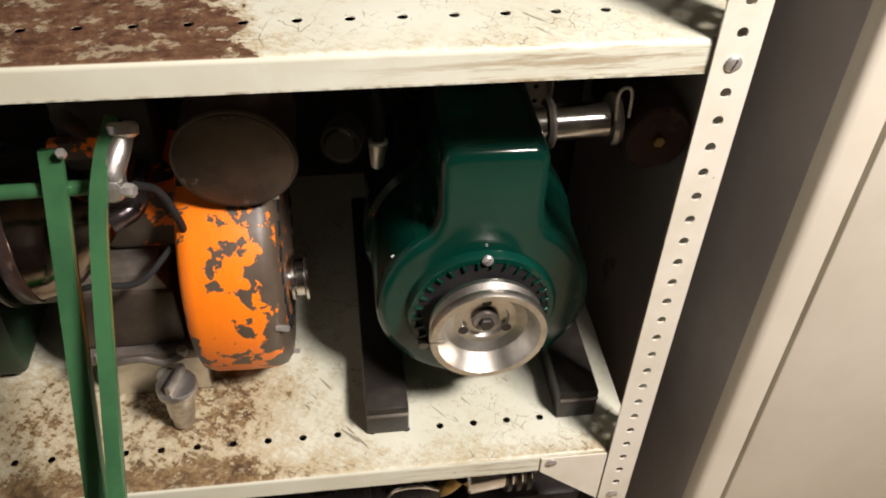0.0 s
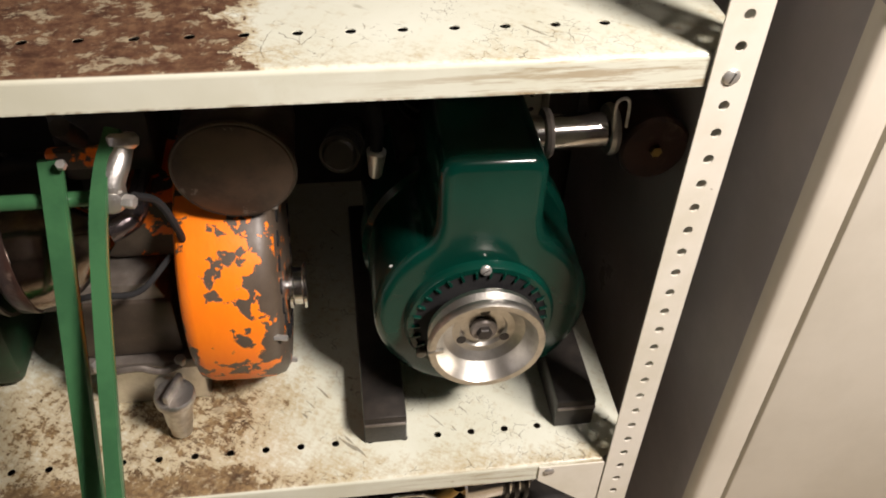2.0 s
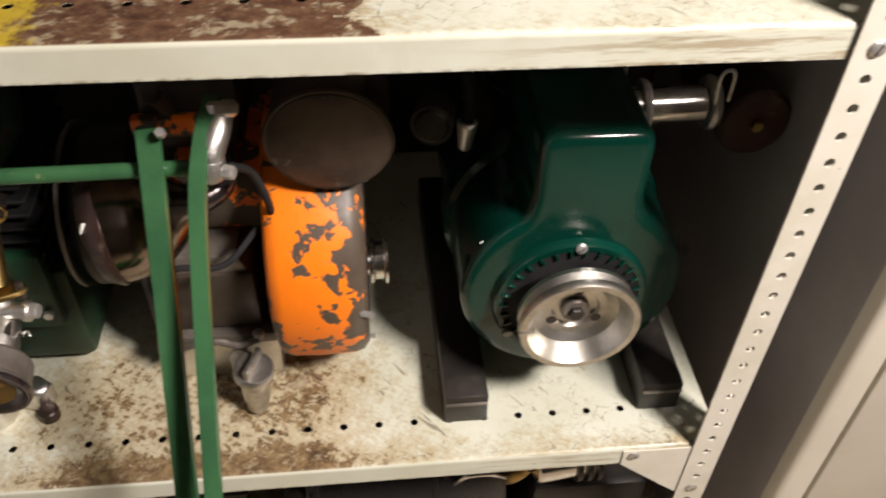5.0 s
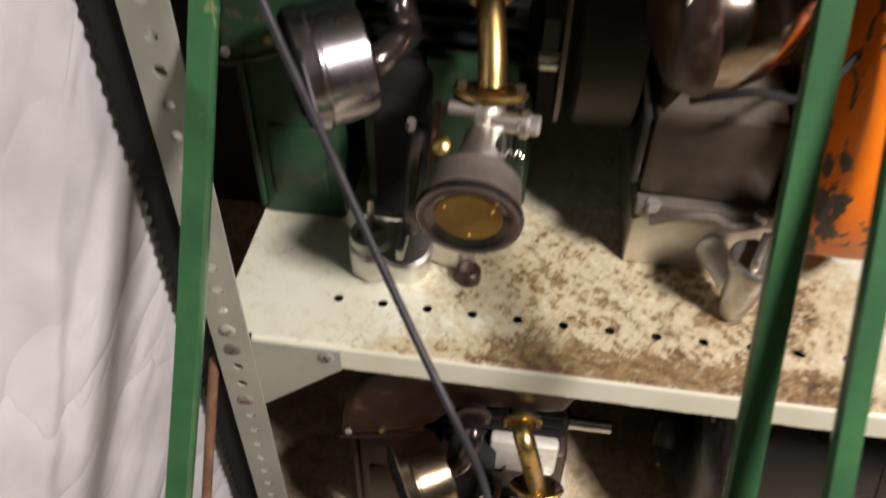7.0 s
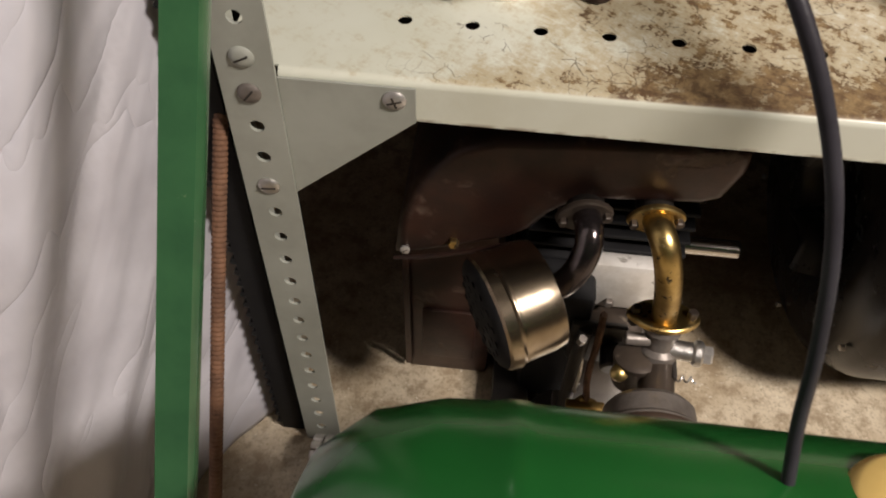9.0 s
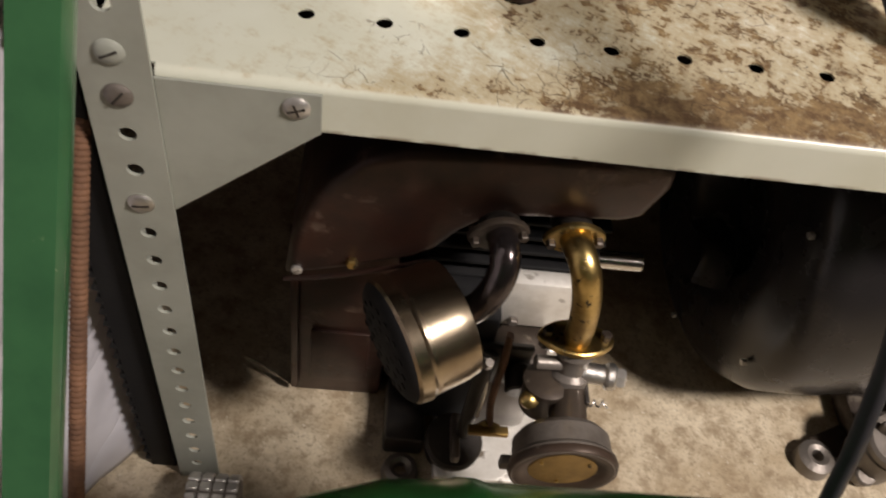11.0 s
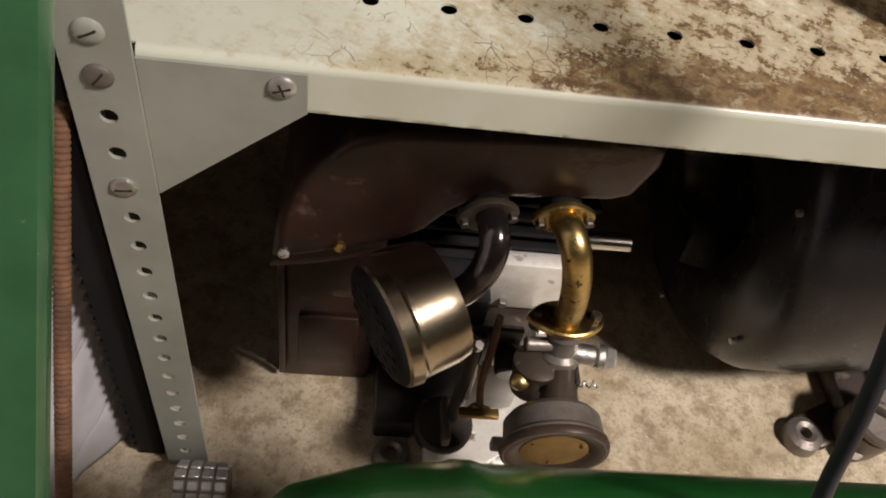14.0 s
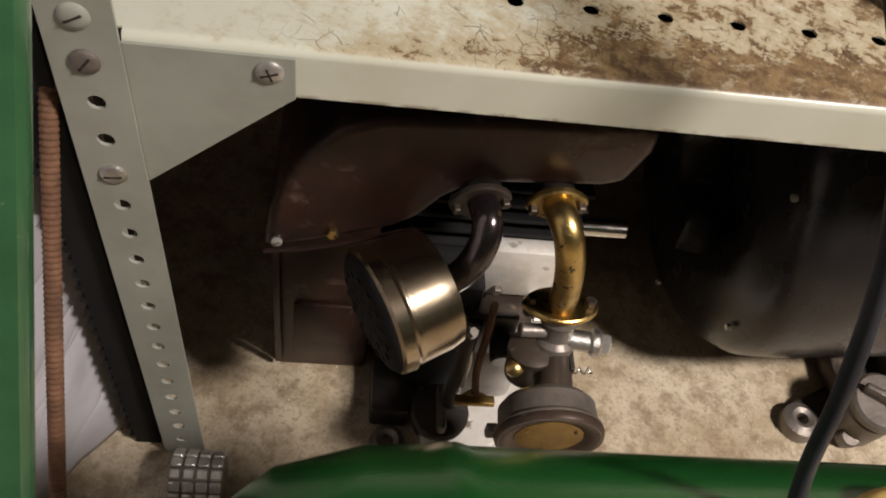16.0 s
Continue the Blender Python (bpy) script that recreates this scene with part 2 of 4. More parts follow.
def chipped_orange():
    """Orange paint flaked down to grey metal, most of all along one side and low down."""
    m, t, p = nodes_of("chipped_orange_paint")
    v = coords(t)
    sep = t.nodes.new("ShaderNodeSeparateXYZ")
    t.links.new(v, sep.inputs[0])
    n = nz(t, 50, 6, 0.58, v, 0.15)
    low = ramp(t, sep.outputs[2], 0.075, 0.02)
    bias = maths(t, "ADD", ramp(t, sep.outputs[0], 0.066, 0.088), maths(t, "MULTIPLY", low, 0.7))
    bias = maths(t, "ADD", bias, maths(t, "MULTIPLY", ramp(t, sep.outputs[0], 0.016, 0.002), ramp(t, sep.outputs[2], 0.20, 0.13)))
    bias = maths(t, "ADD", bias, maths(t, "MULTIPLY", ramp(t, sep.outputs[0], 0.030, 0.048), 0.28))
    k = ramp(t, maths(t, "ADD", n, maths(t, "MULTIPLY", bias, 0.16)), 0.582, 0.594)
    small = nz(t, 220, 3, 0.6, v)
    bare = blend(t, nz(t, 24, 5, 0.6, v), (0.04, 0.03, 0.022), (0.14, 0.105, 0.075))
    col = blend(t, k, blend(t, nz(t, 14, 3), (1.0, 0.25, 0.008), (0.92, 0.19, 0.006)), bare)
    t.links.new(col, p.inputs["Base Color"])
    t.links.new(maths(t, "ADD", maths(t, "MULTIPLY", small, 0.2), 0.34), p.inputs["Roughness"])
    relief(t, p, maths(t, "SUBTRACT", maths(t, "MULTIPLY", small, 0.25), k), 0.4)
    return m


ORANGE = chipped_orange()
ORANGE_OLD = surf("old_orange_paint", (0.95, 0.20, 0.008), (0.85, 0.17, 0.006), 0.40, scale=10, bump=0.35, worn=(0.09, 0.07, 0.05), worn_at=0.50, worn_scale=26, worn_rough=0.5, soft=0.012)
YELLOW = surf("cream_yellow_cap", (0.80, 0.58, 0.20), (0.72, 0.50, 0.16), 0.45, scale=20, bump=0.06)
DARK_GREY = surf("dark_grey_enamel", (0.020, 0.018, 0.018), (0.013, 0.012, 0.012), 0.28, 0.0, scale=8, bump=0.06)
# shade on the cabinet side is put into this grey, darker than the door
PANEL = surf("shaded_cabinet_enamel", (0.40, 0.375, 0.37), (0.32, 0.30, 0.30), 0.32, 0.0, scale=5, bump=0.05)
DOOR = surf("cream_door_enamel", (0.70, 0.66, 0.56), (0.64, 0.60, 0.50), 0.42, scale=5, bump=0.05)


def speckled_concrete():
    """Worn oily concrete: broad stains, sandy speckle and pale grit."""
    m, t, p = nodes_of("oily_concrete")
    v = coords(t)
    big, mid, grit = nz(t, 8, 5, 0.65, v), nz(t, 42, 6, 0.7, v), nz(t, 260, 5, 0.75, v)
    col = blend(t, ramp(t, big, 0.35, 0.68), (0.70, 0.61, 0.45), (0.42, 0.33, 0.21))
    col = blend(t, maths(t, "MULTIPLY", ramp(t, mid, 0.42, 0.66), 0.75), col, (0.27, 0.195, 0.115))
    col = blend(t, maths(t, "MULTIPLY", ramp(t, grit, 0.50, 0.66), 0.55), col, (0.20, 0.145, 0.085))
    col = blend(t, maths(t, "MULTIPLY", ramp(t, nz(t, 170, 3, 0.6, v), 0.66, 0.72), 0.7), col, (0.78, 0.72, 0.58))
    t.links.new(col, p.inputs["Base Color"])
    t.links.new(maths(t, "ADD", maths(t, "MULTIPLY", mid, 0.35), 0.14), p.inputs["Roughness"])
    relief(t, p, maths(t, "ADD", grit, maths(t, "MULTIPLY", mid, 0.6)), 0.45, 0.0015)
    return m


CONCRETE = speckled_concrete()
WALL = surf("bounce_wall_grey", (0.40, 0.375, 0.375), (0.34, 0.315, 0.315), 0.8, scale=4, bump=0.2)
# deep shade behind the shelving is put into this near-black, purplish wall colour
WALL_DARK = surf("shade_dark_wall", (0.048, 0.040, 0.044), (0.034, 0.028, 0.031), 0.7, scale=6, bump=0.2)
def plastic_film():
    """Cloudy white film with long slanting creases."""
    m, t, p = nodes_of("white_plastic_film")
    v = coords(t)
    sep = t.nodes.new("ShaderNodeSeparateXYZ")
    t.links.new(v, sep.inputs[0])
    y, z = sep.outputs[1], sep.outputs[2]
    across = maths(t, "SUBTRACT", maths(t, "MULTIPLY", y, 0.86), maths(t, "MULTIPLY", z, 0.5))
    along = maths(t, "ADD", maths(t, "MULTIPLY", y, 0.5), maths(t, "MULTIPLY", z, 0.86))
    heights = []
    for fa, fl in ((6.5, 1.3), (15.0, 3.5)):
        c = t.nodes.new("ShaderNodeCombineXYZ")
        t.links.new(maths(t, "MULTIPLY", across, fa), c.inputs[0])
        t.links.new(maths(t, "MULTIPLY", along, fl), c.inputs[1])
        heights.append(maths(t, "POWER", maths(t, "ABSOLUTE", maths(t, "SUBTRACT", nz(t, 1.0, 3, 0.5, c.outputs[0], 0.3), 0.5)), 0.6))
    h = maths(t, "ADD", heights[0], maths(t, "MULTIPLY", heights[1], 0.35))
    t.links.new(blend(t, ramp(t, nz(t, 6, 4, 0.6, v), 0.35, 0.7), (0.60, 0.595, 0.63), (0.44, 0.43, 0.46)), p.inputs["Base Color"])
    p.inputs["Roughness"].default_value = 0.3
    relief(t, p, h, 0.75, 0.02)
    return m


PLASTIC = plastic_film()
WHITE = surf("white_sticker", (0.8, 0.79, 0.75), (0.7, 0.69, 0.65), 0.5)


# ---- mesh helpers ----
def thing(name, base, label, category, group="", kind=""):
    o = new(name)
    o.location = base
    o.empty_display_size = 0.02
    return tagged(o, label, category, group, kind)


def root_of(o):
    while o.parent:
        o = o.parent
    return o


def part(name, bm, material, parent=None, label="", smooth=40):
    """One bmesh, modelled in world metres, as one mesh object under a thing or part."""
    me = bpy.data.meshes.new(name)
    if parent is not None:
        bmesh.ops.translate(bm, verts=bm.verts, vec=-root_of(parent).location)
    bm.to_mesh(me)
    bm.free()
    me.materials.append(material)
    if smooth:
        me.shade_smooth()
        me.set_sharp_from_angle(angle=radians(smooth))
    o = new(name, me)
    if parent is not None:
        o.parent = parent
    return tagged(o, label)


def box(x0, x1, y0, y1, z0, z1, bevel=0.0, seg=2, bm=None, turn=None):
    bm = bm or bmesh.new()
    g = bmesh.ops.create_cube(bm, size=1)["verts"]
    c = Vector(((x0 + x1) / 2, (y0 + y1) / 2, (z0 + z1) / 2))
    bmesh.ops.scale(bm, verts=g, vec=(abs(x1 - x0), abs(y1 - y0), abs(z1 - z0)))
    es = list({e for v in g for e in v.link_edges})
    if bevel:
        r = bmesh.ops.bevel(bm, geom=es, offset=bevel, segments=seg, profile=0.5, affect="EDGES")
        g = list({v for f in r["faces"] for v in f.verts} | {v for v in g if v.is_valid})
    if turn:
        bmesh.ops.rotate(bm, verts=g, cent=(0, 0, 0), matrix=Euler([radians(a) for a in turn]).to_matrix())
    bmesh.ops.translate(bm, verts=g, vec=c)
    return bm


def lathe(profile, at, axis, seg=32, bm=None):
    """Turns (radius, along) pairs round an axis through at."""
    bm = bm or bmesh.new()
    q = Vector(axis).normalized().to_track_quat("Z", "Y")
    at = Vector(at)
    rings = []
    for r, h in profile:
        if r < 1e-6:
            rings.append([bm.verts.new(at + q @ Vector((0, 0, h)))])
        else:
            rings.append([bm.verts.new(at + q @ Vector((r * math.cos(2 * math.pi * k / seg), r * math.sin(2 * math.pi * k / seg), h))) for k in range(seg)])
    for a, b in zip(rings, rings[1:]):
        for k in range(seg):
            j = (k + 1) % seg
            if len(a) == 1 and len(b) == 1:
                continue
            if len(a) == 1:
                bm.faces.new((a[0], b[j], b[k]))
            elif len(b) == 1:
                bm.faces.new((a[k], a[j], b[0]))
            else:
                bm.faces.new((a[k], a[j], b[j], b[k]))
    bmesh.ops.recalc_face_normals(bm, faces=bm.faces)
    return bm


def rod(a, b, r, seg=20, bevel=0.0, bm=None, r2=None):
    a, b = Vector(a), Vector(b)
    n = (b - a).length
    r2 = r if r2 is None else r2
    e = bevel
    prof = [(0, 0), (r - e, 0), (r, e), (r2, n - e), (r2 - e, n), (0, n)] if e else [(0, 0), (r, 0), (r2, n), (0, n)]
    return lathe(prof, a, b - a, seg, bm)


def spline(points, steps=8):
    pts = [Vector(p) for p in points]
    pts = [2 * pts[0] - pts[1]] + pts + [2 * pts[-1] - pts[-2]]
    out = []
    for i in range(1, len(pts) - 2):
        a, b, c, d = pts[i - 1:i + 3]
        for k in range(steps):
            u = k / steps
            out.append(0.5 * (2 * b + (c - a) * u + (2 * a - 5 * b + 4 * c - d) * u * u + (3 * b - a - 3 * c + d) * u ** 3))
    return out + [pts[-2]]


def tube(points, r, seg=14, steps=8, flat=1.0, bm=None, taper=None):
    """A bent tube along a smooth line through the points, with closed ends."""
    bm = bm or bmesh.new()
    line = spline(points, steps)
    rings = []
    side = None
    for i, p in enumerate(line):
        d = (line[min(i + 1, len(line) - 1)] - line[max(i - 1, 0)]).normalized()
        ref = side if side is not None else (Vector((0, 0, 1)) if abs(d.z) < 0.9 else Vector((1, 0, 0))).cross(d)
        side = (ref - d * ref.dot(d)).normalized()
        up = d.cross(side)
        rr = r if taper is None else r + (taper - r) * i / (len(line) - 1)
        rings.append([bm.verts.new(p + rr * (math.cos(2 * math.pi * k / seg) * side + flat * math.sin(2 * math.pi * k / seg) * up)) for k in range(seg)])
    for a, b in zip(rings, rings[1:]):
        for k in range(seg):
            bm.faces.new((a[k], a[(k + 1) % seg], b[(k + 1) % seg], b[k]))
    bm.faces.new(rings[0][::-1])
    bm.faces.new(rings[-1])
    bmesh.ops.recalc_face_normals(bm, faces=bm.faces)
    return bm


def plate(outline, axis, a, b, bevel=0.0, seg=2, bm=None):
    """Extrudes an outline along x, y or z between a and b, with rounded rims."""
    bm = bm or bmesh.new()

    def put(u, v, w):
        return {"x": (w, u, v), "y": (u, w, v), "z": (u, v, w)}[axis]
    lo = [bm.verts.new(put(u, v, a)) for u, v in outline]
    hi = [bm.verts.new(put(u, v, b)) for u, v in outline]
    n = len(outline)
    f1, f2 = bm.faces.new(lo), bm.faces.new(hi)
    rim = list(f1.edges) + list(f2.edges)
    fs = [f1, f2] + [bm.faces.new((lo[k], lo[(k + 1) % n], hi[(k + 1) % n], hi[k])) for k in range(n)]
    bmesh.ops.recalc_face_normals(bm, faces=fs)
    if bevel:
        bmesh.ops.bevel(bm, geom=rim, offset=bevel, segments=seg, profile=0.5, affect="EDGES")
    return bm


def holed_strip(cells, width, y0, y1, radius, put, bm, margin, seg=12):
    """A strip of square cells along u, each with a round hole at its middle; put(u, v) gives the place."""
    for u in cells:
        mid = (y0 + y1) / 2
        ring = [(u + radius * math.cos(2 * math.pi * (k + 0.5) / seg), mid + radius * math.sin(2 * math.pi * (k + 0.5) / seg)) for k in range(seg)]
        hw, hh = width / 2, (y1 - y0) / 2
        outer = []
        for k in range(seg):
            c, s2 = math.cos(2 * math.pi * (k + 0.5) / seg), math.sin(2 * math.pi * (k + 0.5) / seg)
            f = min(hw / max(abs(c), 1e-6), hh / max(abs(s2), 1e-6))
            outer.append((u + c * f, mid + s2 * f))
        a = [bm.verts.new(put(*p)) for p in ring]
        b = [bm.verts.new(put(*p)) for p in outer]
        for k in range(seg):
            j = (k + 1) % seg
            bm.faces.new((a[k], a[j], b[j], b[k]))
            # corners of the square cell
        for sx, sy in ((1, 1), (-1, 1), (-1, -1), (1, -1)):
            corner = (u + sx * hw, mid + sy * hh)
            near = sorted(range(seg), key=lambda k: (outer[k][0] - corner[0]) ** 2 + (outer[k][1] - corner[1]) ** 2)[:2]
            cv = bm.verts.new(put(*corner))
            bm.faces.new((b[near[0]], b[near[1]], cv))


def solid(bm, t, out):
    """Gives a sheet thickness t towards out."""
    bmesh.ops.remove_doubles(bm, verts=bm.verts, dist=1e-5)
    r = bmesh.ops.extrude_face_region(bm, geom=list(bm.faces))
    vs = [g for g in r["geom"] if isinstance(g, bmesh.types.BMVert)]
    bmesh.ops.translate(bm, verts=vs, vec=Vector(out) * t)
    bmesh.ops.recalc_face_normals(bm, faces=bm.faces)
    return bm


def quad(bm, *pts):
    bm.faces.new([bm.verts.new(p) for p in pts])


def slot_screw(at, axis, r, parent, material, turn=0.6, cross=False):
    """A round screw head with a dark slot across it."""
    bm = lathe([(0, -0.002), (r, -0.002), (r, 0.0006), (r * 0.88, r * 0.22), (r * 0.55, r * 0.36), (0, r * 0.40)], at, axis, 24)
    q = Vector(axis).normalized().to_track_quat("Z", "Y")
    o = part("screw", bm, material, parent)
    d = q @ Vector((math.cos(turn), math.sin(turn), 0))
    n = q @ Vector((0, 0, 1))
    s2 = d.cross(n)
    b2 = bmesh.new()
    c = Vector(at) + n * (r * 0.345)
    g = bmesh.ops.create_cube(b2, size=1)["verts"]
    for v in g:
        p = v.co.copy()
        v.co = c + d * p.x * r * 1.3 + s2 * p.y * r * 0.17 + n * p.z * r * 0.14
    if cross:
        g = bmesh.ops.create_cube(b2, size=1)["verts"]
        for v in g:
            p = v.co.copy()
            v.co = c + s2 * p.x * r * 1.1 + d * p.y * r * 0.17 + n * p.z * r * 0.15
    part("slot", b2, BLACK, o if parent.parent is None else parent)
    return o


def hex_bolt(at, axis, r, h, parent, material, name="bolt"):
    return part(name, lathe([(0, 0), (r, 0), (r, h * 0.8), (r * 0.85, h), (0, h)], at, axis, 6), material, parent, smooth=20)


FLOOR = -0.455
# ---- the room ----
tagged(part("floor", box(-1.6, 3.2, -3.2, 0.75, FLOOR - 0.1, FLOOR, 0), CONCRETE, smooth=0), "oil-stained brown concrete workshop floor", "floor", kind="structure")
tagged(part("wall_north", box(-1.6, 3.2, 0.63, 0.75, FLOOR, 2.0, 0), WALL_DARK, smooth=0), "wall behind the steel shelving, darkened to hold its shade", "wall", kind="structure")
# remaining walls and ceiling are out of view, added to bounce fill light
tagged(part("wall_south", box(-1.6, 3.2, -3.3, -3.2, FLOOR, 2.0, 0), WALL, smooth=0), "plain grey wall out of view, bouncing fill light", "wall", kind="structure")
tagged(part("wall_west", box(-1.7, -1.6, -3.2, 0.75, FLOOR, 2.0, 0), WALL, smooth=0), "plain grey wall out of view, bouncing fill light", "wall", kind="structure")
tagged(part("wall_east", box(3.2, 3.3, -3.2, 0.75, FLOOR, 2.0, 0), WALL, smooth=0), "plain grey wall out of view, bouncing fill light", "wall", kind="structure")
tagged(part("ceiling", box(-1.6, 3.2, -3.2, 0.75, 2.0, 2.1, 0), WALL, smooth=0), "plain grey ceiling out of view, bouncing fill light", "ceiling", kind="structure")

# ---- shelving unit ----
P, Q = 0.04, 0.0257
XL, XR, DEEP = -0.064, 0.829, 0.56
unit = thing("shelving_unit", (0, 0, FLOOR), "cream enamelled steel shelving with perforated angle posts, worn and rusty", "shelving")


def post(x_in, x_out, z_first, y_front, back, material):
    """An angle post: a front flange and a side flange, both with a row of round holes."""
    bm = bmesh.new()
    w = abs(x_out - x_in)
    lo = z_first - Q * math.floor((z_first - FLOOR - 0.012) / Q)
    cells = [lo + Q * k for k in range(62)]
    xa, xb = min(x_in, x_out), max(x_in, x_out)
    holed_strip(cells, Q, xa, xb, 0.0046, lambda u, v: (v, y_front, u), bm, 0)
    quad(bm, (xa, y_front, FLOOR), (xb, y_front, FLOOR), (xb, y_front, lo - Q / 2), (xa, y_front, lo - Q / 2))
    solid(bm, 0.0022, (0, back, 0))
    b2 = bmesh.new()
    y2 = y_front + back * w
    ya, yb = min(y_front + back * 0.0022, y2), max(y_front + back * 0.0022, y2)
    holed_strip(cells, Q, ya, yb, 0.0046, lambda u, v: (x_out, v, u), b2, 0)
    quad(b2, (x_out, ya, FLOOR), (x_out, yb, FLOOR), (x_out, yb, lo - Q / 2), (x_out, ya, lo - Q / 2))
    solid(b2, 0.0022, (1 if x_out < x_in else -1, 0, 0))
    me = bpy.data.meshes.new("tmp")
    b2.to_mesh(me)
    b2.free()
    bm.from_mesh(me)
    bpy.data.meshes.remove(me)
    return part("post", bm, material, unit, "", 30)


post_l = post(XL, XL - 0.0332, -0.015, -0.004, 1, GREYPAINT)
post_r = post(XR + 0.001, XR + 0.0365, 0.503, -0.004, 1, CREAM)
post(XL, XL - 0.0365, -0.015, DEEP + 0.006, -1, GREYPAINT)
post(XR + 0.001, XR + 0.0365, 0.503, DEEP + 0.006, -1, CREAM)


def shelf(z, material, gussets):
    bm = bmesh.new()
    row = 0.0545
    holed_strip([P * k for k in range(20)], P, row - 0.02, row + 0.02, 0.0044, lambda u, v: (u, v, z), bm, 0)
    xa, xb = -0.02, 0.78
    ya, yb = row - 0.02, row + 0.02
    y0, r = 0.0, 0.005
    for a, b in ((XL - 0.033, xa), (xb, XR + 0.033)):
        quad(bm, (a, ya, z), (b, ya, z), (b, yb, z), (a, yb, z))
    quad(bm, (XL - 0.033, y0 + r, z), (XR + 0.033, y0 + r, z), (XR + 0.033, ya, z), (XL - 0.033, ya, z))
    quad(bm, (XL - 0.033, yb, z), (XR + 0.033, yb, z), (XR + 0.033, DEEP, z), (XL - 0.033, DEEP, z))
    # rolled front edge and lip
    prev = [(XL, y0 + r, z), (XR, y0 + r, z)]
    for k in range(1, 10):
        a = math.pi / 2 * k / 9
        cur = [(XL, y0 + r - r * math.sin(a), z - r + r * math.cos(a)), (XR, y0 + r - r * math.sin(a), z - r + r * math.cos(a))]
        quad(bm, prev[0], cur[0], cur[1], prev[1])
        prev = cur
    low = [(XL, y0, z - 0.029), (XR, y0, z - 0.029)]
    quad(bm, prev[0], low[0], low[1], prev[1])
    fold = [(XL, y0 + 0.015, z - 0.031), (XR, y0 + 0.015, z - 0.031)]
    quad(bm, low[0], fold[0], fold[1], low[1])
    quad(bm, (XL - 0.033, DEEP, z), (XR + 0.033, DEEP, z), (XR + 0.033, DEEP, z - 0.029), (XL - 0.033, DEEP, z - 0.029))
    for f in bm.faces:
        f.normal_update()
        n, c = f.normal, f.calc_center_median()
        want = n.z - n.y if c.y < 0.01 else (n.z if abs(n.z) > 0.5 and c.z > z - 0.02 else n.y)
        if c.z < z - 0.0295:
            want = -n.z
        if want < 0:
            f.normal_flip()
    o = part("shelf", bm, material, unit, "", 0)
    m = o.modifiers.new("sheet", "SOLIDIFY")
    m.thickness, m.offset = 0.0012, -1
    if gussets:
        for s2, xe in ((1, XL), (-1, XR)):
            out = [(xe, z - 0.0035), (xe + s2 * 0.078, z - 0.0035), (xe + s2 * 0.078, z - 0.0285), (xe, z - 0.098)]
            g = part("gusset", plate(out, "y", -0.0022, -0.0004, 0.0004, 1), GREYPAINT if s2 > 0 else CREAM, unit)
            slot_screw((xe + s2 * 0.066, -0.0024, z - 0.0125), (0, -1, 0), 0.0068, unit, STEEL, 0.35, s2 > 0)
    return o


shelf_a = shelf(0.522, SHELF_A, False)
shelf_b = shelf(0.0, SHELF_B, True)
for xe, z, m, turn in ((XL - 0.0170, -0.015 + Q, GREYPAINT, 0.5), (XL - 0.0170, -0.015, GREY_IRON, 0.9), (XL - 0.0170, -0.015 - 3 * Q, ALU, 0.1), (XR + 0.018, 0.503, STEEL, 1.2), (XR + 0.018, 0.503 - 23 * Q, STEEL, 0.4)):
    slot_screw((xe, -0.0042, z), (0, -1, 0), 0.0071, unit, m, turn)

# ---- cabinet beside the shelving ----
cab = thing("steel_cabinet", (1.25, 0.2, FLOOR), "tall steel cabinet with cream front and shade-greyed side beside the shelving", "cabinet")
part("body", plate([(0.936, 0.6), (0.936, -0.0125), (0.9725, -0.0125), (0.9725, -0.022), (1.52, -0.022), (1.52, 0.6)], "z", FLOOR, 1.6), PANEL, cab, "enamelled steel side, greyed to hold its shade", 60)
# lit edge of the side, set apart in the door's cream
part("edge_strip", plate([(0.9355, -0.013), (0.9357, -0.020), (0.9375, -0.0265), (0.9415, -0.030), (0.947, -0.031), (0.972, -0.031), (0.972, -0.013)], "z", FLOOR, 1.6), DOOR, cab, "cream rounded edge strip", 60)
part("door", box(0.976, 1.52, -0.034, -0.0225, FLOOR + 0.03, 1.58, 0.003), DOOR, cab)
part("corner_plate", box(0.9352, 0.96, -0.040, 0.03, 0.568, 0.592, 0.003), PANEL, cab)
slot_screw((0.9350, -0.004, 0.580), (-1, 0, 0), 0.005, cab, STEEL)


# ---- film hanging at the end of the shelving ----
def sheet_at(u, z):
    """Place on the hanging film: u runs from the shelving towards the viewer."""
    x = -0.128 - 0.30 * u
    y = 0.03 - 0.62 * u
    w = 0.012 * math.sin(7 * u + 4.0 * z + 0.8 * math.sin(4 * z)) + 0.004 * math.sin(15 * u + 8 * z)
    w += 0.038 * (noise.noise(Vector((3.2 * u, 2.6 * z, 0.7))) - 0.0) + 0.012 * abs(noise.noise(Vector((9 * u + 6 * z, 2 * z, 4.1))))
    for k, (fu, fz, amp) in enumerate(((4.0, 3.0, 0.011), (7.0, 6.0, -0.007), (6.0, -2.5, 0.003))):
        q = noise.noise(Vector((fu * u + fz * z + 3.1 * k, 0.9 * (u - z), 2.3 * k)))
        w += amp * (1 - min(1, abs(q) * 6))
    w *= min(1, u * 5 + 0.05)
    return (x + 0.8 * w, y - 0.4 * w, z)


